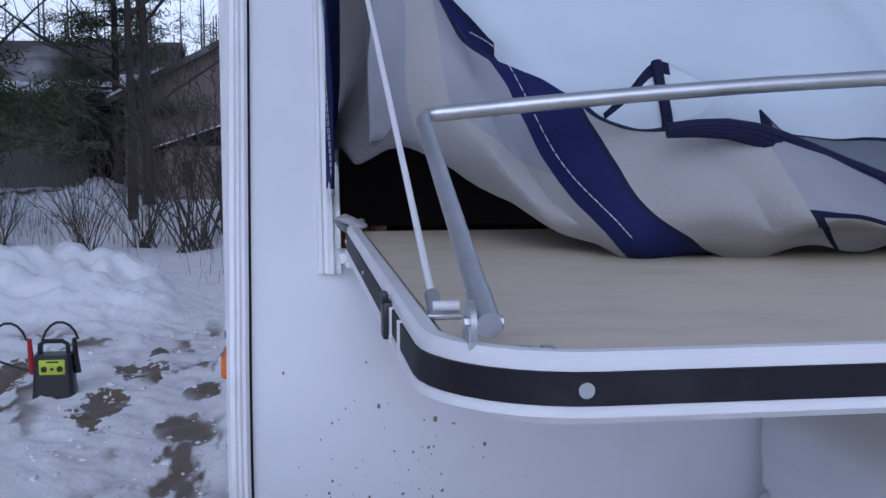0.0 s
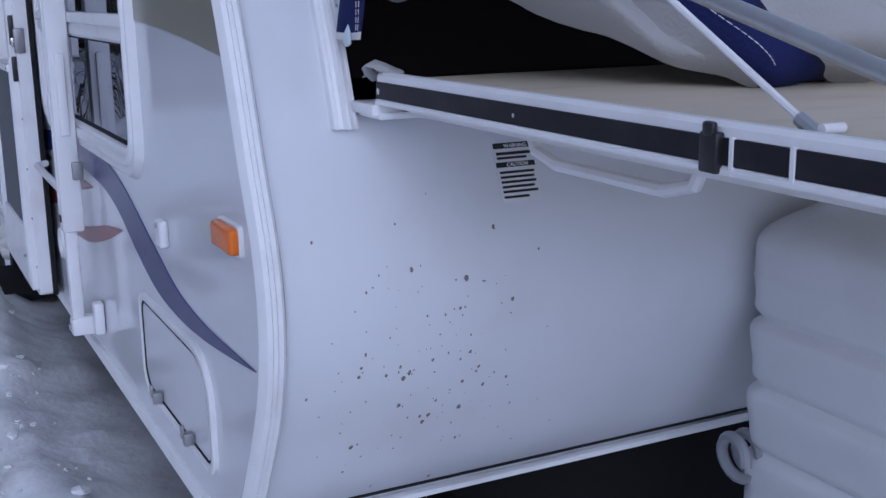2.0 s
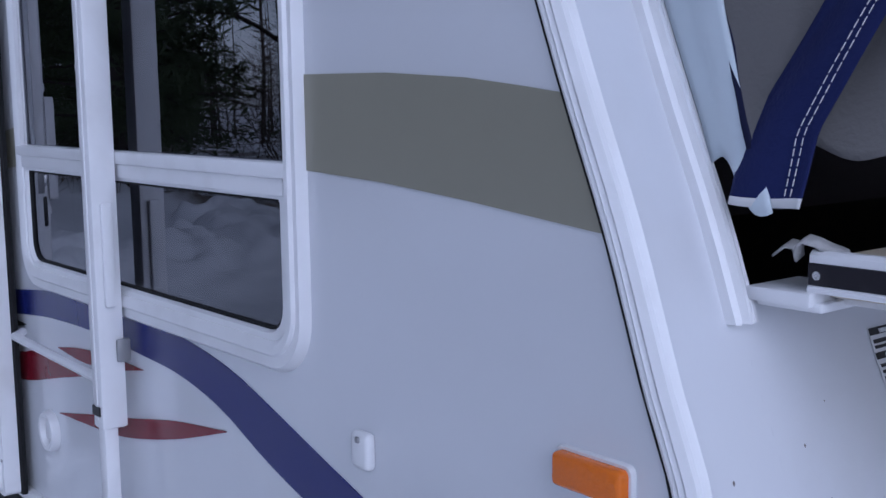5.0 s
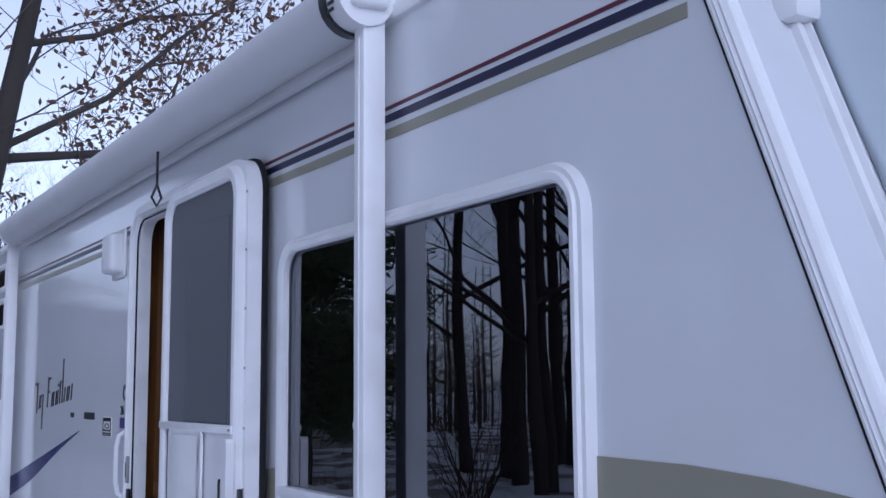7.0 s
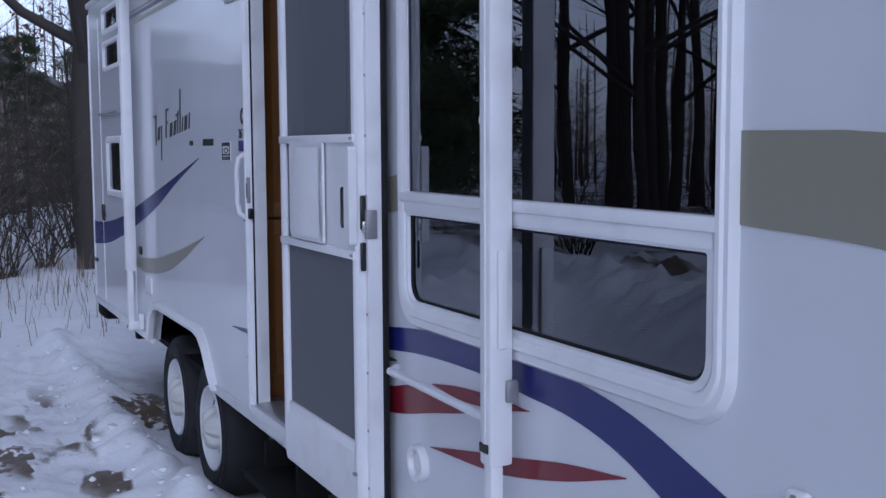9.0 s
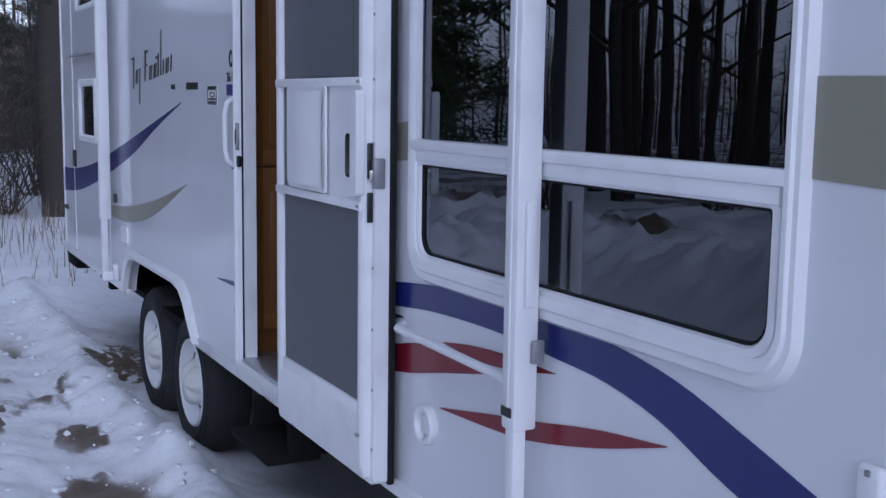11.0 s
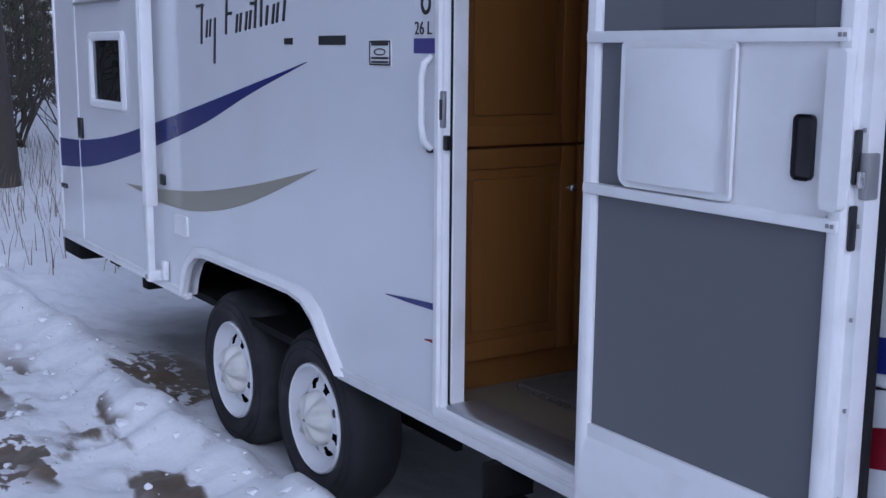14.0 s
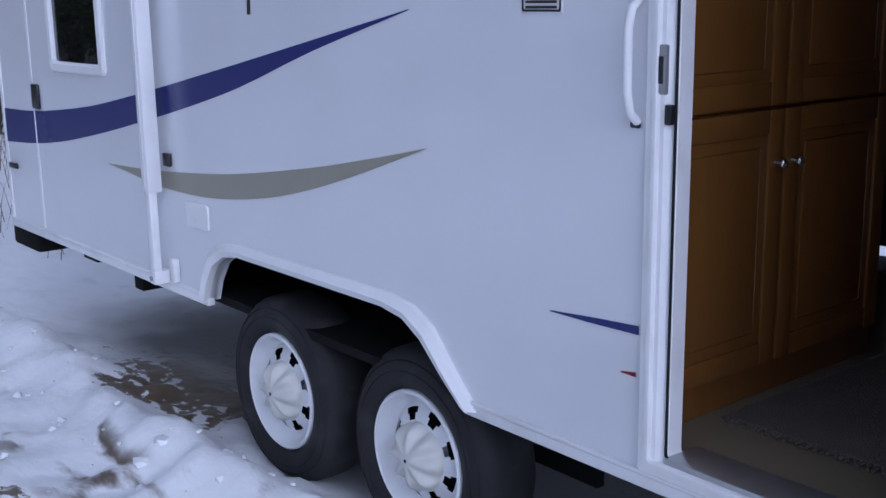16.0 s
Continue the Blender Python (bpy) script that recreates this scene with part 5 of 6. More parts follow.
def grey_hang(u, v):
    z = 2.15 - 0.57 * v - 0.20 * u * (1 - v)
    bag = math.sin(math.pi * min(1, v * 1.1))
    w = lerp_curve([(1.55, 0.08), (1.62, 0.09), (1.75, 0.097), (1.85, 0.126), (2.0, 0.178), (2.07, 0.182), (2.15, 0.212)], 2.15 - 0.57 * v)
    return (nose_x(2.15 - 0.57 * v) + 0.022 + w + 0.32 * u * (1 - 0.3 * v) + 0.03 * bag * u, 0.176 + 0.10 * u + 0.035 * math.sin(9 * u + 5 * v) * bag * u, z + 0.015 * math.sin(8 * u))


sheet("grey_flap", grey_hang, 28, 36, [CANVASD, NAVYP], lambda u, v: 1 if u < 0.02 and v > 0.1 else 0, "dark grey canvas flap with black border", n=0.012)


def blue_hang(u, v):
    z = 1.83 - 0.32 * v
    return (nose_x(z) + 0.35 - 0.335 * min(v, 0.75) - 0.20 * max(0, v - 0.75) + 0.13 * u * (1 - 0.25 * v), 0.186 - 0.012 * u + 0.008 * math.sin(5 * u + 4 * v), z + 0.05 * u * (1 - v))


sheet("blue_flap", blue_hang, 18, 30, [CANVASB, STICK], lambda u, v: 1 if v > 0.955 else 0, "blue canvas strip with white hem", n=0.003)
bm = bmesh.new()
for o in (0.72, 0.80):
    pts = [Vector(blue_hang(o, k / 30)) + Vector((0.004, -0.006, 0)) for k in range(30)]
    for k in range(29):
        tube([pts[k], pts[k].lerp(pts[k + 1], 0.75)], 0.0007, 4, False, bm)
part("stitching", bm, THREAD, tent, "white stitching")


PEAK = [(0.56, 1.650), (0.59, 1.676), (0.632, 1.722), (0.66, 1.722), (0.73, 1.688), (0.80, 1.648), (0.84, 1.63)]


def tuft(u, v):
    y = 0.56 + 0.28 * u
    top = lerp_curve(PEAK, y)
    puff = math.sin(math.pi * u) * math.sin(math.pi * min(1, v * 1.2))
    return (0.435 - 0.06 * v + 0.02 * puff, y, 1.59 + (top - 1.59) * v)


sheet("vinyl_tuft", tuft, 34, 14, [VINYL, NAVYP], lambda u, v: 1 if v > 0.88 and u < 0.34 else 0, "standing fold of white vinyl with navy piping", n=0.005)
part("piping", tube([Vector(tuft(0.30, v)) + Vector((0.006, -0.004, 0)) for v in (1.0, 0.8, 0.6, 0.4, 0.2, 0.0)], 0.0085, 8), NAVYP, tent, "navy piping")

CREST = [(0.745, 1.655), (0.79, 1.622), (0.92, 1.612), (1.0, 1.616), (1.08, 1.655), (1.25, 1.67), (1.5, 1.62), (1.75, 1.56)]


def screen_fold(u, v):
    """Grey wall canvas standing up behind the ridge in sharp folds."""
    y = 0.745 + 1.0 * u
    top = lerp_curve(CREST, y)
    foot = lerp_curve([(0.745, 1.60), (0.88, 1.545), (1.05, 1.478), (1.75, 1.47)], y)
    zig = abs(((y * 5.2 + v * 0.9) % 2.0) - 1.0) - 0.5
    return (0.525 - 0.075 * v + 0.05 * zig * math.sin(math.pi * min(1, 0.15 + v)), y + 0.03 * v * (1 - u), foot + (top - foot) * v)


sheet("screen_fold", screen_fold, 60, 16, [VINYLD, NAVYP], lambda u, v: 1 if v > 0.955 or u < 0.012 else 0, "grey canvas fold with dark edging", n=0.008)
bm = bmesh.new()
for dz in (-0.003, 0.007, 0.016):
    pts = [(0.548 + 0.004 * math.sin(k), 0.60 + 0.50 * k / 12, lerp_curve([(0.58, 1.624), (0.66, 1.626), (0.72, 1.617), (0.88, 1.555), (1.10, 1.475)], 0.60 + 0.50 * k / 12) + dz * min(1.0, 0.15 + k / 5)) for k in range(13)]
    tube(pts, 0.009, 8, True, bm)
part("zip_band", bm, NAVYP, tent, "navy zip band along the fold")

# ---- gas bottle cover ----
tank = thing("gas_bottle_cover", "ribbed white plastic cover over the gas bottles on the tongue", "tank cover")


def cover_loop(z, grow):
    return [(x, y) for x, y in rrect(0.03 - grow, 0.58 + grow, 0.955 - grow, 1.63 + grow, 0.07, 8)]


bm = bmesh.new()
rows = []
zs = [0.56 + 0.63 * k / 90 for k in range(91)]
for z in zs:
    groove = sum(math.exp(-(((z - c) / 0.011) ** 2)) for c in (0.69, 0.825, 0.96))
    g = -0.014 * groove + 0.003 * math.sin((z - 0.72) / 0.14 * math.pi * 2 - math.pi / 2) * (0.6 < z < 1.05)
    shoulder = sstep(1.08, 1.20, z)
    g -= 0.085 * shoulder ** 2.2
    rows.append([bm.verts.new((x, y, z)) for x, y in cover_loop(z, g)])
n = len(rows[0])
for u, v in zip(rows, rows[1:]):
    for i in range(n):
        bm.faces.new((u[i], u[(i + 1) % n], v[(i + 1) % n], v[i]))
bm.faces.new(rows[-1])
bm.faces.new(rows[0])
part("shell", bm, TANKP, tank, "ribbed white plastic shell")
tray = slab(0.04, 0.65, 0.94, 1.65, 0.53, 0.56, 0.004)
part("tray", tray, UNDER, tank, "black bottle tray")
solo("coiled_cable", tube([(0.055 + 0.045 * math.cos(a), 0.93 + 0.006 * a, 0.665 + 0.045 * math.sin(a)) for a in (k * math.pi / 9 for k in range(38))], 0.012, 8), VINYLG, "grey coiled hose hanging beside the bottle cover", "hose")

# ---- jump-start pack on the snow ----
px, py = -4.93, -1.28
pz = ground_height(px, py) - 0.01
pack = thing("jump_start_pack", "black jump-start power pack with lime panel, standing on snow", "power pack", at=(0, 0, 0))
bm = bmesh.new()
rows = []
for k in range(11):
    t = k / 10
    hw = 0.125 - 0.018 * t
    hd = 0.085 - 0.022 * t
    z = pz + 0.27 * t
    rows.append([bm.verts.new((px + x, py + y, z)) for x, y in rrect(-hd, hd, -hw, hw, 0.03, 4)])
for u, v in zip(rows, rows[1:]):
    for i in range(len(u)):
        bm.faces.new((u[i], u[(i + 1) % len(u)], v[(i + 1) % len(u)], v[i]))
bm.faces.new(rows[-1])
bm.faces.new(rows[0])
pb = part("body", bm, BLACKP, pack, "black plastic body")
part("handle", tube([(px, py - 0.085, pz + 0.26), (px, py - 0.08, pz + 0.325), (px, py - 0.05, pz + 0.345), (px, py + 0.05, pz + 0.345), (px, py + 0.08, pz + 0.325), (px, py + 0.085, pz + 0.26)], 0.014, 8), BLACKP, pack)
pn = part("panel", slab(px + 0.070, px + 0.082, py - 0.075, py + 0.075, pz + 0.155, pz + 0.245, 0.006), LIME, pack, "lime green control panel")
for y, r in ((-0.045, 0.018), (0.045, 0.018), (0.0, 0.010)):
    part("dial", tube([(px + 0.08, py + y, pz + 0.19), (px + 0.089, py + y, pz + 0.19)], r, 12), BLACKP, pn)
part("writing_bar", slab(px + 0.081, px + 0.0835, py - 0.03, py + 0.04, pz + 0.228, pz + 0.237), INK, pn)
for sgn, m in ((-1, CABLER), (1, BLACKP)):
    yc = py + sgn * 0.13
    part("cable", tube([(px, yc - 0.0, pz + 0.16)] + [(px, yc + (-0.13 if sgn < 0 else -0.09) + 0.11 * math.cos(a), pz + 0.30 + 0.16 * math.sin(a)) for a in (radians(200 - 20 * k) for k in range(10))] + [(px, yc - 0.01, pz + 0.36)], 0.008, 8), BLACKP, pack, "black cable loop")
    part("clamp", tube([(px, yc - 0.01, pz + 0.36), (px + 0.005, yc - 0.005, pz + 0.26), (px, yc + 0.005, pz + 0.15)], 0.014, 8, taper=1.5), m, pack, "red clamp" if sgn < 0 else "black clamp")

# ---- loose snow and dry grass ----
rg = random.Random(11)
bm = bmesh.new()
for k in range(900):
    x, y = rg.uniform(-9.5, 0.6), rg.choice((-0.12, -0.3, -1.0, -1.05, -2.6)) + rg.gauss(0, 0.22)
    if y > 0.0:
        continue
    r = abs(rg.gauss(0, 0.008)) + 0.003
    own = bmesh.new()
    bmesh.ops.create_icosphere(own, subdivisions=1, radius=r, matrix=Matrix.Translation((x, y, ground_height(x, y) + r * 0.35)) @ Matrix.Diagonal((rg.uniform(0.8, 1.6), rg.uniform(0.8, 1.4), rg.uniform(0.5, 0.9), 1)))
    for v in own.verts:
        v.co += Vector((rg.uniform(-1, 1), rg.uniform(-1, 1), rg.uniform(-1, 1))) * r * 0.25
    join(bm, own)
solo("snow_crumbs", bm, CHUNK, "loose crumbs of snow along the wheel tracks", "snow", kind="stuff")


def blades(name, spots, h, m, label, seed):
    r = random.Random(seed)
    vs, fs = [], []
    for x, y in spots:
        z = ground_height(x, y) - 0.01
        a = r.uniform(0, 6.28)
        hh = h * r.uniform(0.4, 1.2)
        dx, dy, w = math.cos(a) * hh * 0.35, math.sin(a) * hh * 0.35, 0.004
        px_, py_ = -math.sin(a) * w, math.cos(a) * w
        i = len(vs)
        vs += [(x - px_, y - py_, z), (x + px_, y + py_, z), (x + dx * 0.4 + px_ * 0.7, y + dy * 0.4 + py_ * 0.7, z + hh * 0.6), (x + dx * 0.4 - px_ * 0.7, y + dy * 0.4 - py_ * 0.7, z + hh * 0.6), (x + dx, y + dy, z + hh)]
        fs += [(i, i + 1, i + 2, i + 3), (i + 3, i + 2, i + 4)]
    me = bpy.data.meshes.new(name)
    me.from_pydata(vs, [], fs)
    me.materials.append(m)
    return tagged(new(name, me), label, "grass", kind="stuff")


rg = random.Random(8)
blades("dry_grass", [(rg.uniform(-13.5, -8.9), rg.gauss(0.8, 0.8)) for k in range(420)] + [(rg.uniform(-19, -13), rg.uniform(-8, 6)) for k in range(1800)], 0.34, GRASS, "dry winter grass poking through snow", 4)

# ---- trees ----


def grow(seed, height, r0, spread, levels, leafy=0.0, lean=0.04, first=0.25, thin=0.5, many=9):
    """Skeleton of a bare tree: (points, radii) of limbs, twig tips for leaves."""
    r = random.Random(seed)
    limbs, tips = [], []

    def limb(p, d, length, rad, lev):
        n = max(3, int(5 - lev * 0.6))
        pts, rads = [p.copy()], [rad]
        q, dd = p.copy(), d.copy()
        for k in range(n):
            dd = (dd + Vector((r.gauss(0, 1), r.gauss(0, 1), r.gauss(0, 0.6))) * (lean + 0.09 * lev) + Vector((0, 0, 0.05 * lev))).normalized()
            q = q + dd * (length / n)
            pts.append(q.copy())
            rads.append(rad * (1 - 0.88 * (k + 1) / n))
        limbs.append((pts, rads, lev))
        if lev >= levels:
            tips.append(pts[-1])
            tips.append(pts[-2])
            return
        kids = (many if lev == 0 else 5 if lev == 1 else 4)
        for k in range(kids):
            t = (first if lev == 0 else 0.25) + (1 - (first if lev == 0 else 0.25)) * (k + r.random()) / kids
            i = min(n - 1, int(t * n))
            base = pts[i].lerp(pts[i + 1], t * n - i) if i + 1 < len(pts) else pts[-1]
            a = r.uniform(0, 2 * math.pi)
            side = Vector((math.cos(a), math.sin(a), 0))
            nd = (dd * (0.55 if lev else 0.35) + side * spread + Vector((0, 0, 0.25))).normalized()
            limb(base, nd, length * r.uniform(0.38, 0.6) * (1.0 if lev else 0.95), rads[i] * thin * r.uniform(0.7, 1.1), lev + 1)

    limb(Vector((0, 0, -0.2)), Vector((0, 0, 1)), height, r0, 0)
    return limbs, tips


def limb_mesh(name, limbs, sides, m):
    vs, fs = [], []
    for pts, rads, lev in limbs:
        n = sides[min(lev, len(sides) - 1)]
        start = len(vs)
        a = None
        for k, (p, rad) in enumerate(zip(pts, rads)):
            d = (pts[min(k + 1, len(pts) - 1)] - pts[max(k - 1, 0)]).normalized()
            a = d.orthogonal().normalized() if a is None else (a - d * a.dot(d)).normalized()
            b = d.cross(a)
            rr = max(rad, 0.004)
            for i in range(n):
                t = 2 * math.pi * i / n
                vs.append(p + (a * math.cos(t) + b * math.sin(t)) * rr)
        for k in range(len(pts) - 1):
            for i in range(n):
                u, w = start + k * n, start + (k + 1) * n
                fs.append((u + i, u + (i + 1) % n, w + (i + 1) % n, w + i))
    me = bpy.data.meshes.new(name)
    me.from_pydata(vs, [], fs)
    me.shade_smooth()
    me.materials.append(m)
    return me


def leaf_mesh(name, tips, per, size, m, seed, spread=0.25, long=1.0):
    r = random.Random(seed)
    vs, fs = [], []
    for p in tips:
        for k in range(per):
            c = p + Vector((r.gauss(0, 1), r.gauss(0, 1), r.gauss(0, 0.8))) * spread
            a = Vector((r.gauss(0, 1), r.gauss(0, 1), r.gauss(0, 1))).normalized()
            b = a.orthogonal().normalized()
            s = size * r.uniform(0.6, 1.3)
            i = len(vs)
            vs += [c - a * s * long, c + b * s * 0.5, c + a * s * long, c - b * s * 0.5]
            fs.append((i, i + 1, i + 2, i + 3))
    me = bpy.data.meshes.new(name)
    me.from_pydata(vs, [], fs)
    me.materials.append(m)
    return me


def tree(name, seed, height, r0, spread, levels, label, leaves=0, at=(0, 0), **kw):
    limbs, tips = grow(seed, height, r0, spread, levels, **kw)
    t = thing(name, label, "tree", group="bare trees round the drive")
    trunk = new("trunk", limb_mesh("trunk", [q for q in limbs if q[2] <= 1], (9, 6), BARK))
    trunk.parent = t
    tw = new("crown", limb_mesh("crown", [q for q in limbs if q[2] > 1], (4, 4, 3, 3), TWIG))
    tw.parent = t
    if leaves:
        pick = random.Random(seed + 1).sample(tips, min(len(tips), leaves))
        lf = new("leaves", leaf_mesh("leaves", pick, 3, 0.055, DEADLEAF, seed + 2, 0.12))
        lf.parent = t
    t.location = (at[0], at[1], ground_height(*at) - 0.05)
    return t


oak = tree("oak_tree", 24, 10.5, 0.22, 1.15, 4, "tall bare oak with a few dead brown leaves behind the trailer", 2000, (-13.4, 0.85), first=0.22, lean=0.10, thin=0.42, many=14)
oak.rotation_euler.x = radians(-8)
bare_a = tree("bare_tree", 31, 14.0, 0.17, 0.9, 4, "tall bare dark tree beside the drive", 0, (-9.0, -11.0), first=0.22, lean=0.03)
bare_b = tree("bare_tree", 47, 12.0, 0.12, 1.0, 4, "slim bare dark tree beside the drive", 0, (-13.5, -9.0), first=0.15, lean=0.05)
bare_c = tree("bare_tree", 58, 15.0, 0.21, 0.75, 4, "thick bare dark tree beside the drive", 0, (-5.5, -13.0), first=0.3, lean=0.03)


def place_copy(t, x, y, turn, sc):
    c = copy_thing(t, pose(x, y, ground_height(x, y) - 0.05, 0, 0, turn))
    c.scale = (sc, sc, sc)
    return c


rg = random.Random(77)
kinds = (bare_a, bare_b, bare_c)
for k in range(30):
    x = -30 + 36 * ((k * 0.618034) % 1.0)
    y = -9.0 - 19 * ((k * 0.7548) % 1.0) - (2.0 if x > -4 else 0)
    place_copy(kinds[k % 3], x + rg.uniform(-0.8, 0.8), y, rg.uniform(0, 360), rg.uniform(0.9, 1.3))
for x, y, q in ((-17.5, 4.0, 0), (-16.0, 7.5, 1), (-21, 1.6, 2), (-23, 5.5, 0), (-26, 10, 2), (-20, 11.5, 1), (-27, 1.0, 0), (-15, 12.5, 2), (-31, 3.0, 2), (-14.2, 3.6, 1), (-18.2, 1.5, 1), (-19.5, 3.2, 0), (-24.5, 8, 2), (-22, 2.4, 1)):
    place_copy(kinds[q], x, y, rg.uniform(0, 360), rg.uniform(0.26, 0.38))
for x, y, src, sc in ((-11.3, -11.2, bare_c, 1.15), (-12.8, -13.2, bare_a, 1.1), (-10.4, -14.6, bare_c, 1.3), (-9.6, -12.0, bare_b, 1.0)):
    place_copy(src, x, y, rg.uniform(0, 360), sc)
place_copy(bare_b, -19, -2.6, 40, 0.8)
place_copy(bare_a, -27, -3.2, 200, 0.9)
tree("oak_tree", 63, 7.4, 0.10, 0.9, 4, "small oak still holding brown dead leaves", 2400, (-16.2, 3.3), first=0.15, lean=0.06)


def pine(seed, height, label, at, low=0.12):
    r = random.Random(seed)
    t = thing("pine_tree", label, "tree", group="pines round the drive")
    limbs = [([Vector((0, 0, -0.2)), Vector((0.05, 0, height * 0.5)), Vector((0, 0.05, height))], [0.17, 0.11, 0.02], 0)]
    tips = []
    z = height * low
    while z < height * 0.97:
        for k in range(5):
            a = r.uniform(0, 2 * math.pi)
            ln = (1 - z / height) ** 0.7 * height * 0.27 * r.uniform(0.7, 1.2) + 0.3
            d = Vector((math.cos(a), math.sin(a), r.uniform(-0.15, 0.2)))
            p0 = Vector((0, 0, z))
            pts = [p0, p0 + d * ln * 0.5 + Vector((0, 0, 0.05)), p0 + d * ln - Vector((0, 0, 0.08 * ln))]
            limbs.append((pts, [0.035, 0.02, 0.008], 1))
            for q in range(7):
                f = 0.3 + 0.7 * (q + r.random()) / 7
                tips.append(p0 + d * ln * f + Vector((r.gauss(0, 0.10), r.gauss(0, 0.10), r.gauss(0, 0.05))) * ln * 0.5)
        z += height * 0.045
    o = new("trunk", limb_mesh("trunk", limbs, (8, 4), BARK))
    o.parent = t
    o = new("needles", leaf_mesh("needles", tips, 34, 0.045, NEEDLE, seed, 0.17, 3.0))
    o.parent = t
    t.location = (at[0], at[1], ground_height(*at) - 0.05)
    return t


p1 = pine(5, 9.0, "dark green pine with low drooping boughs", (-14.8, -5.6))
p2 = pine(6, 12.0, "tall dark green pine tree", (-22.0, -8.5), 0.1)
for x, y, sc, src in ((-29, -10.5, 1.1, p2), (-34, 1.5, 0.4, p2), (-30, 8.5, 0.42, p2), (-24, 14, 0.5, p2), (-31, -4.5, 0.8, p2), (-24, 3.5, 0.36, p2), (-17, 9.5, 0.3, p2), (-27, 6.0, 0.4, p2), (-21, 0.8, 0.3, p2), (-29, 3.0, 0.42, p2), (-19, -26, 1.0, p2), (-20.5, 6.5, 0.33, p2), (-32, 5.5, 0.4, p2), (6, -24, 1.0, p2)):
    place_copy(src, x, y, rg.uniform(0, 360), sc)




def shrub(seed, at, h, label):
    r = random.Random(seed)
    limbs, tips = [], []
    for k in range(34):
        a, tl = r.uniform(0, 6.28), r.uniform(0.1, 0.75)
        p = Vector((r.gauss(0, 0.12), r.gauss(0, 0.12), -0.05))
        d = Vector((math.cos(a) * tl, math.sin(a) * tl, 1)).normalized()
        pts = [p]
        for q in range(5):
            d = (d + Vector((r.gauss(0, 0.16), r.gauss(0, 0.16), r.gauss(0, 0.08)))).normalized()
            pts.append(pts[-1] + d * h * r.uniform(0.14, 0.24))
            if q > 0:
                b = (d + Vector((r.gauss(0, 0.6), r.gauss(0, 0.6), r.gauss(0, 0.3)))).normalized()
                for m in range(2):
                    c = (b + Vector((r.gauss(0, 0.4), r.gauss(0, 0.4), r.gauss(0, 0.3)))).normalized()
                    limbs.append(([pts[-1], pts[-1] + b * h * 0.10, pts[-1] + b * h * 0.10 + c * h * r.uniform(0.08, 0.16)], [0.006, 0.005, 0.003], 2))
        limbs.append((pts, [0.014, 0.012, 0.010, 0.008, 0.006, 0.004], 1))
    t = new("shrub", limb_mesh("shrub", limbs, (5, 4, 3), TWIG))
    t.location = (at[0], at[1], ground_height(*at) - 0.03)
    return tagged(t, label, "shrub", group="bare shrubs")


s1 = shrub(3, (-12.6, -1.0), 2.4, "tangled bare shrub at the edge of the snow")
for x, y, sc in ((-12.2, -2.3, 0.5), (-13.0, -1.7, 0.6), (-14.5, -0.6, 1.0), (-13.4, -0.2, 0.7), (-14.8, 2.2, 0.9), (-13.9, 0.3, 0.6), (-16.2, 1.0, 1.0), (-17, 3.0, 1.1), (-15.2, 4.5, 0.9), (-13.4, -3.6, 0.45), (-12.5, 2.9, 0.55), (-19, 5.0, 1.2), (-18.5, 2.0, 1.2), (-12, -6.8, 0.8), (-9.5, -7.5, 0.7), (-15.4, 6.4, 1.0), (-6.5, -8.0, 0.7), (-3.0, -9.0, 0.8)):
    c = s1.copy()
    scene.collection.objects.link(c)
    c.matrix_basis = pose(x, y, ground_height(x, y) - 0.03, 0, 0, rg.uniform(0, 360))
    c.scale = (sc, sc, sc * rg.uniform(0.8, 1.1))

# far woods that close the view all round
bm_v, bm_f = [], []


def x_of(a, d):
    """Lower woods behind the trailer and across the drive."""
    return math.sin(a) < 0.3 and math.cos(a) < 0.4 or math.cos(a) < -0.2


rw = random.Random(19)
for k in range(1500):
    a = rw.uniform(0, 2 * math.pi)
    d = rw.uniform(38, 60)
    x, y, h, w = -4 + d * math.cos(a), d * math.sin(a), rw.uniform(6, 13) * (0.7 if x_of(a, d) else 1.0), rw.uniform(0.04, 0.11)
    i = len(bm_v)
    for q in range(4):
        t = math.pi / 2 * q
        bm_v.append((x + w * math.cos(t), y + w * math.sin(t), 0))
    for q in range(4):
        t = math.pi / 2 * q
        bm_v.append((x + 0.02 * math.cos(t), y + 0.02 * math.sin(t), h))
    for q in range(4):
        bm_f.append((i + q, i + (q + 1) % 4, i + 4 + (q + 1) % 4, i + 4 + q))
    for q in range(56):
        z = rw.uniform(0.0 if q < 8 else h * 0.2, h * 0.95)
        aa = rw.uniform(0, 6.28)
        ln = rw.uniform(0.5, 2.4) * (1.15 - z / h)
        i = len(bm_v)
        bm_v += [(x, y, z), (x, y, z + 0.035), (x + ln * math.cos(aa), y + ln * math.sin(aa), z + ln * rw.uniform(0.1, 0.9))]
        bm_f.append((i, i + 1, i + 2))
fw = bpy.data.meshes.new("far_woods")
fw.from_pydata(bm_v, [], bm_f)
fw.materials.append(TWIG)
tagged(new("far_woods", fw), "bare winter woods in the distance", "woods", kind="stuff")

# ---- neighbour's house ----
house = thing("house", "low grey-green house with snow-edged roof behind trees", "house")
hx = -34.0


def hslab(name, x0, x1, y0, y1, z0, z1, m, parent, label=""):
    return part(name, slab(x0, x1, y0, y1, z0, z1), m, parent, label)


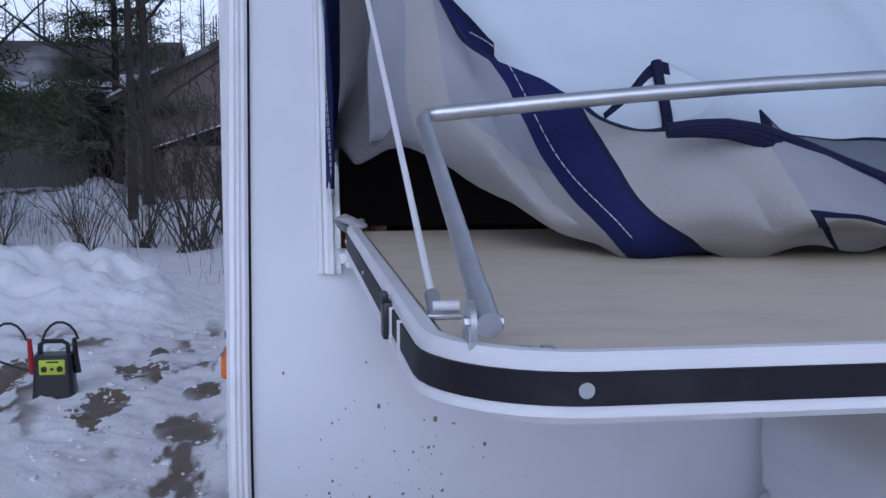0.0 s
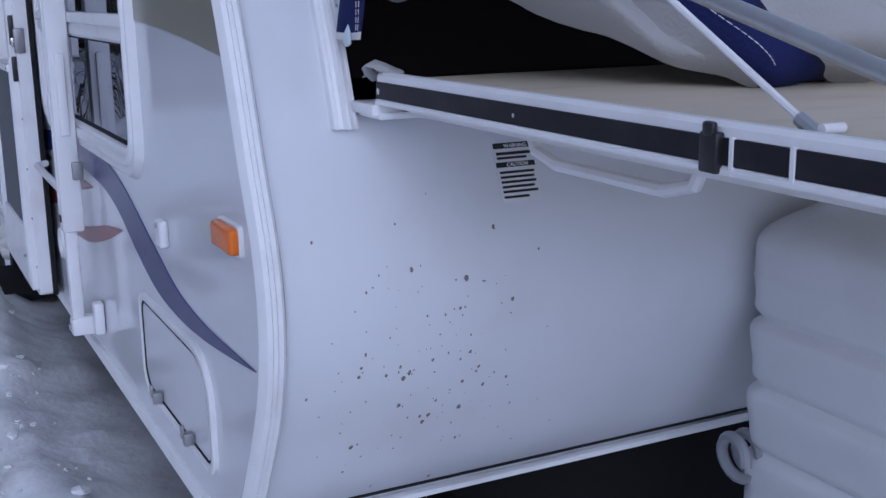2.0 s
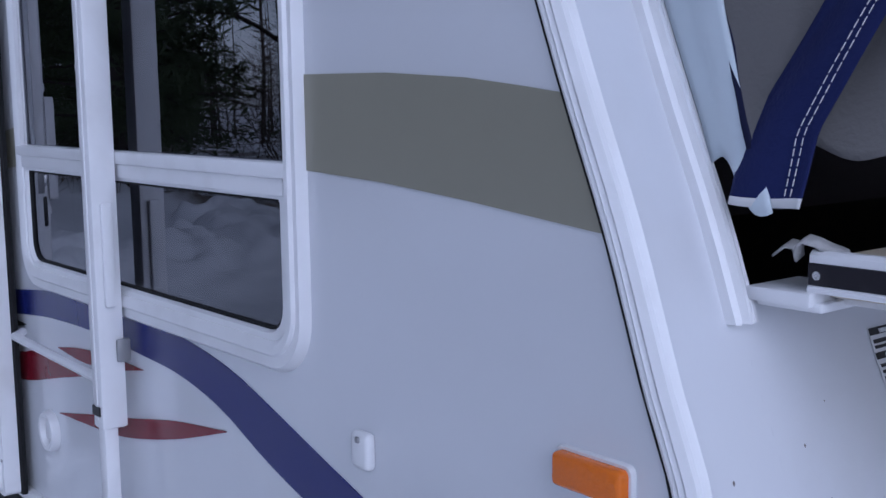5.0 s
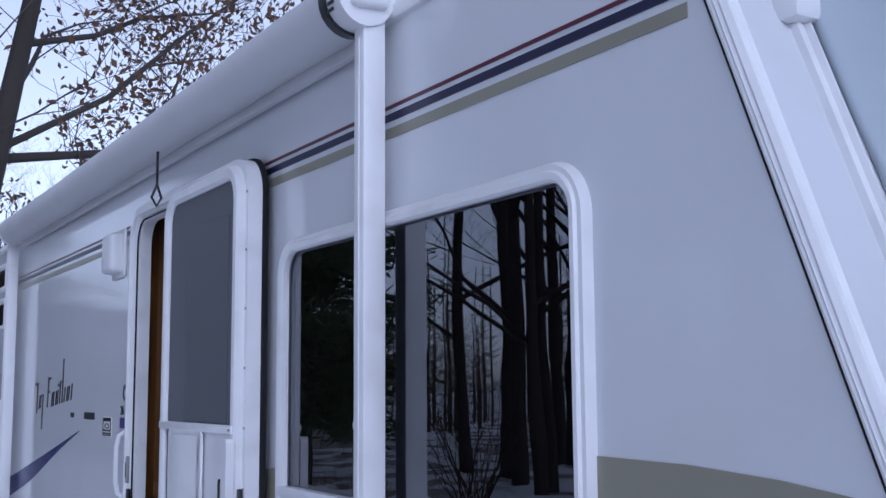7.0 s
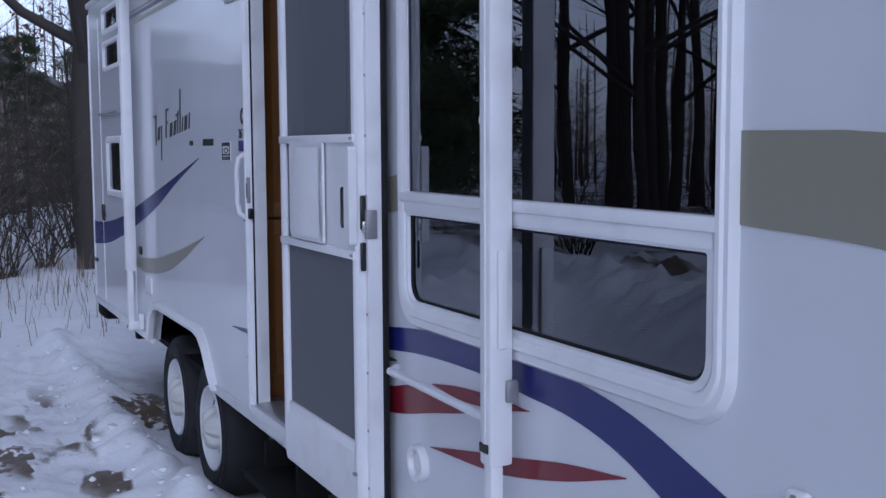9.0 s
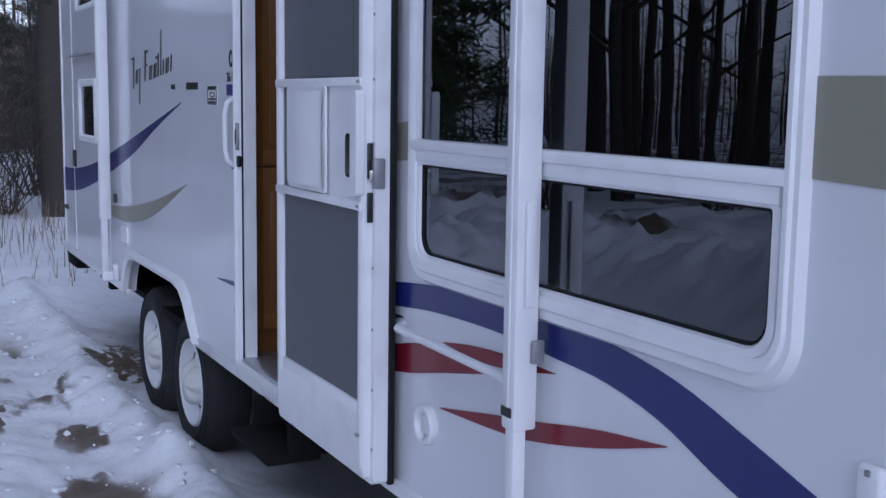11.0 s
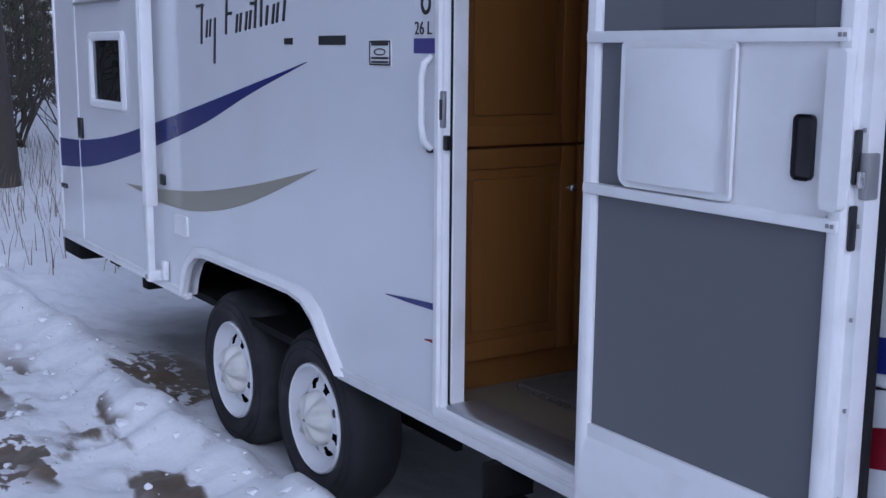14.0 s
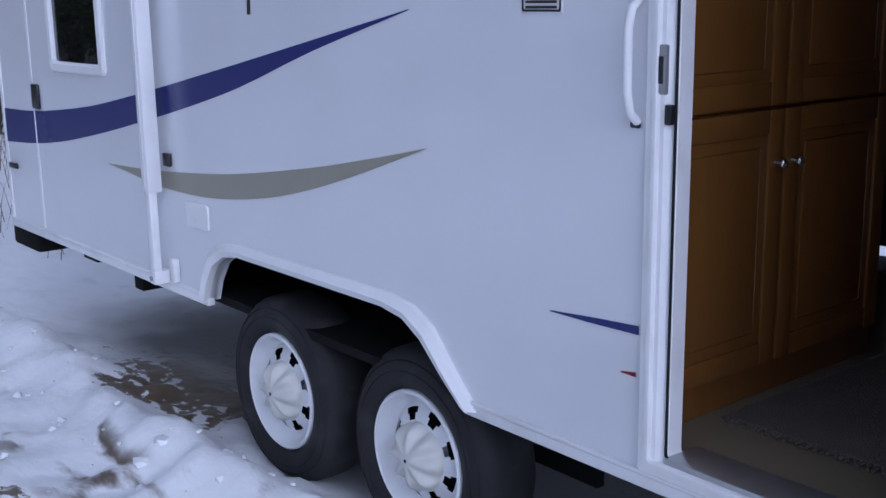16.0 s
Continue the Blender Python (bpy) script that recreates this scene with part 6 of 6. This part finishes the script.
def pitched(p0, p1, p2, p3, thick):
    """One roof slope as a plate."""
    bm = bmesh.new()
    bm.faces.new([bm.verts.new(p) for p in (p0, p1, p2, p3)])
    bm.normal_update()
    bmesh.ops.solidify(bm, geom=bm.faces[:], thickness=thick)
    return bm


hslab("wall", hx - 8, hx, -16.0, -4.3, -0.7, 2.75, SIDING, house, "grey-green lap siding")
for k in range(17):
    hslab("siding_board", hx, hx + 0.025, -16.0, -4.3, -0.6 + 0.2 * k, -0.57 + 0.2 * k, SIDING, house)
part("roof", pitched((hx + 0.6, -16.6, 2.72), (hx + 0.6, -3.2, 2.72), (hx - 4, -3.2, 4.55), (hx - 4, -16.6, 4.55), 0.18), SHINGLE, house, "dark shingle roof with patches of snow")
part("roof", pitched((hx - 8.6, -16.6, 2.72), (hx - 4, -16.6, 4.55), (hx - 4, -3.2, 4.55), (hx - 8.6, -3.2, 2.72), 0.18), SHINGLE, house)
for k in range(16):
    y = -13.0 + 0.58 * k
    w_ = 0.25 + 0.22 * noise.noise(Vector((k * 0.9, 2, 0)))
    part("roof_snow", pitched((hx + 0.62, y, 2.75), (hx + 0.62, y + 0.56, 2.75), (hx + 0.62 - 1.6 * w_ * (1 + k / 10), y + 0.56, 2.75 + 0.64 * w_ * (1 + k / 10)), (hx + 0.62 - 1.6 * w_ * (1 + k / 10), y, 2.75 + 0.64 * w_ * (1 + k / 10)), 0.05), CHUNK, house, "snow left along the eave")
for y in (-12.0, -10.0, -7.98, -6.6, -5.3):
    w = part("window", ring(rrect(y - 0.27, y + 0.27, 1.70, 2.34, 0.01, 1), rrect(y - 0.22, y + 0.22, 1.75, 2.29, 0.01, 1), -0.05, 0.03), SIDING, house, "dark window")
    w.matrix_local = Matrix(((0, -1, 0, hx + 0.02), (1, 0, 0, 0), (0, 0, 1, 0), (0, 0, 0, 1)))
    part("pane", prism(rrect(y - 0.24, y + 0.24, 1.73, 2.31, 0.01, 1), 0.0, 0.02), BLACKP, w)
hslab("porch_roof", hx, hx + 1.4, -5.75, -4.4, 1.28, 1.68, NEEDLE, house, "dark green porch roof")
hslab("porch_snow", hx + 0.4, hx + 1.42, -5.7, -4.95, 1.0, 1.27, CHUNK, house, "snow on the porch ledge")
hslab("porch", hx + 0.02, hx + 1.2, -5.6, -4.5, -0.7, 0.98, UNDER, house, "dark porch below")
garage = thing("garage", "brown-sided gabled garage with a snowy lean-to roof", "garage")
gxf = -31.0
hslab("wall", gxf - 7, gxf, -4.3, 4.0, -0.7, 2.6, SIDINGB, garage, "brown siding")
bm = bmesh.new()
bm.faces.new([bm.verts.new(p) for p in ((gxf, -4.3, 2.6), (gxf, 4.0, 2.6), (gxf, -0.15, 4.75))])
bm.normal_update()
bmesh.ops.solidify(bm, geom=bm.faces[:], thickness=0.1)
part("gable", bm, SIDINGB, garage, "brown gable wall")
part("roof", pitched((gxf + 0.5, -4.75, 2.42), (gxf + 0.5, -0.15, 4.86), (gxf - 7.4, -0.15, 4.86), (gxf - 7.4, -4.75, 2.42), 0.16), SHINGLE, garage, "dark roof with snow")
part("roof", pitched((gxf + 0.5, 4.5, 2.42), (gxf - 7.4, 4.5, 2.42), (gxf - 7.4, -0.15, 4.86), (gxf + 0.5, -0.15, 4.86), 0.16), SHINGLE, garage)
part("verge_snow", pitched((gxf + 0.52, -4.7, 2.52), (gxf + 0.52, -3.2, 3.33), (gxf - 1.2, -3.2, 3.33), (gxf - 1.2, -4.7, 2.52), 0.07), CHUNK, garage, "snow on the roof edge")
hslab("lean_to_wall", gxf, gxf + 2.2, -3.0, 2.0, -0.7, 1.15, SIDINGB, garage, "brown lean-to wall")
part("lean_to_roof", pitched((gxf + 2.5, -3.3, 1.12), (gxf + 2.5, -0.2, 2.15), (gxf - 0.1, -0.2, 2.15), (gxf - 0.1, -3.3, 1.12), 0.14), CHUNK, garage, "snow-covered lean-to roof")
part("lean_to_fascia", pitched((gxf + 2.52, -3.35, 0.94), (gxf + 2.52, -0.2, 1.98), (gxf + 2.52, -0.2, 2.10), (gxf + 2.52, -3.35, 1.06), 0.06), UNDER, garage, "dark fascia")
for y in (-2.4, -1.5):
    hslab("window", gxf + 2.2, gxf + 2.24, y - 0.14, y + 0.14, 0.1, 0.75, BLACKP, garage, "dark narrow window")
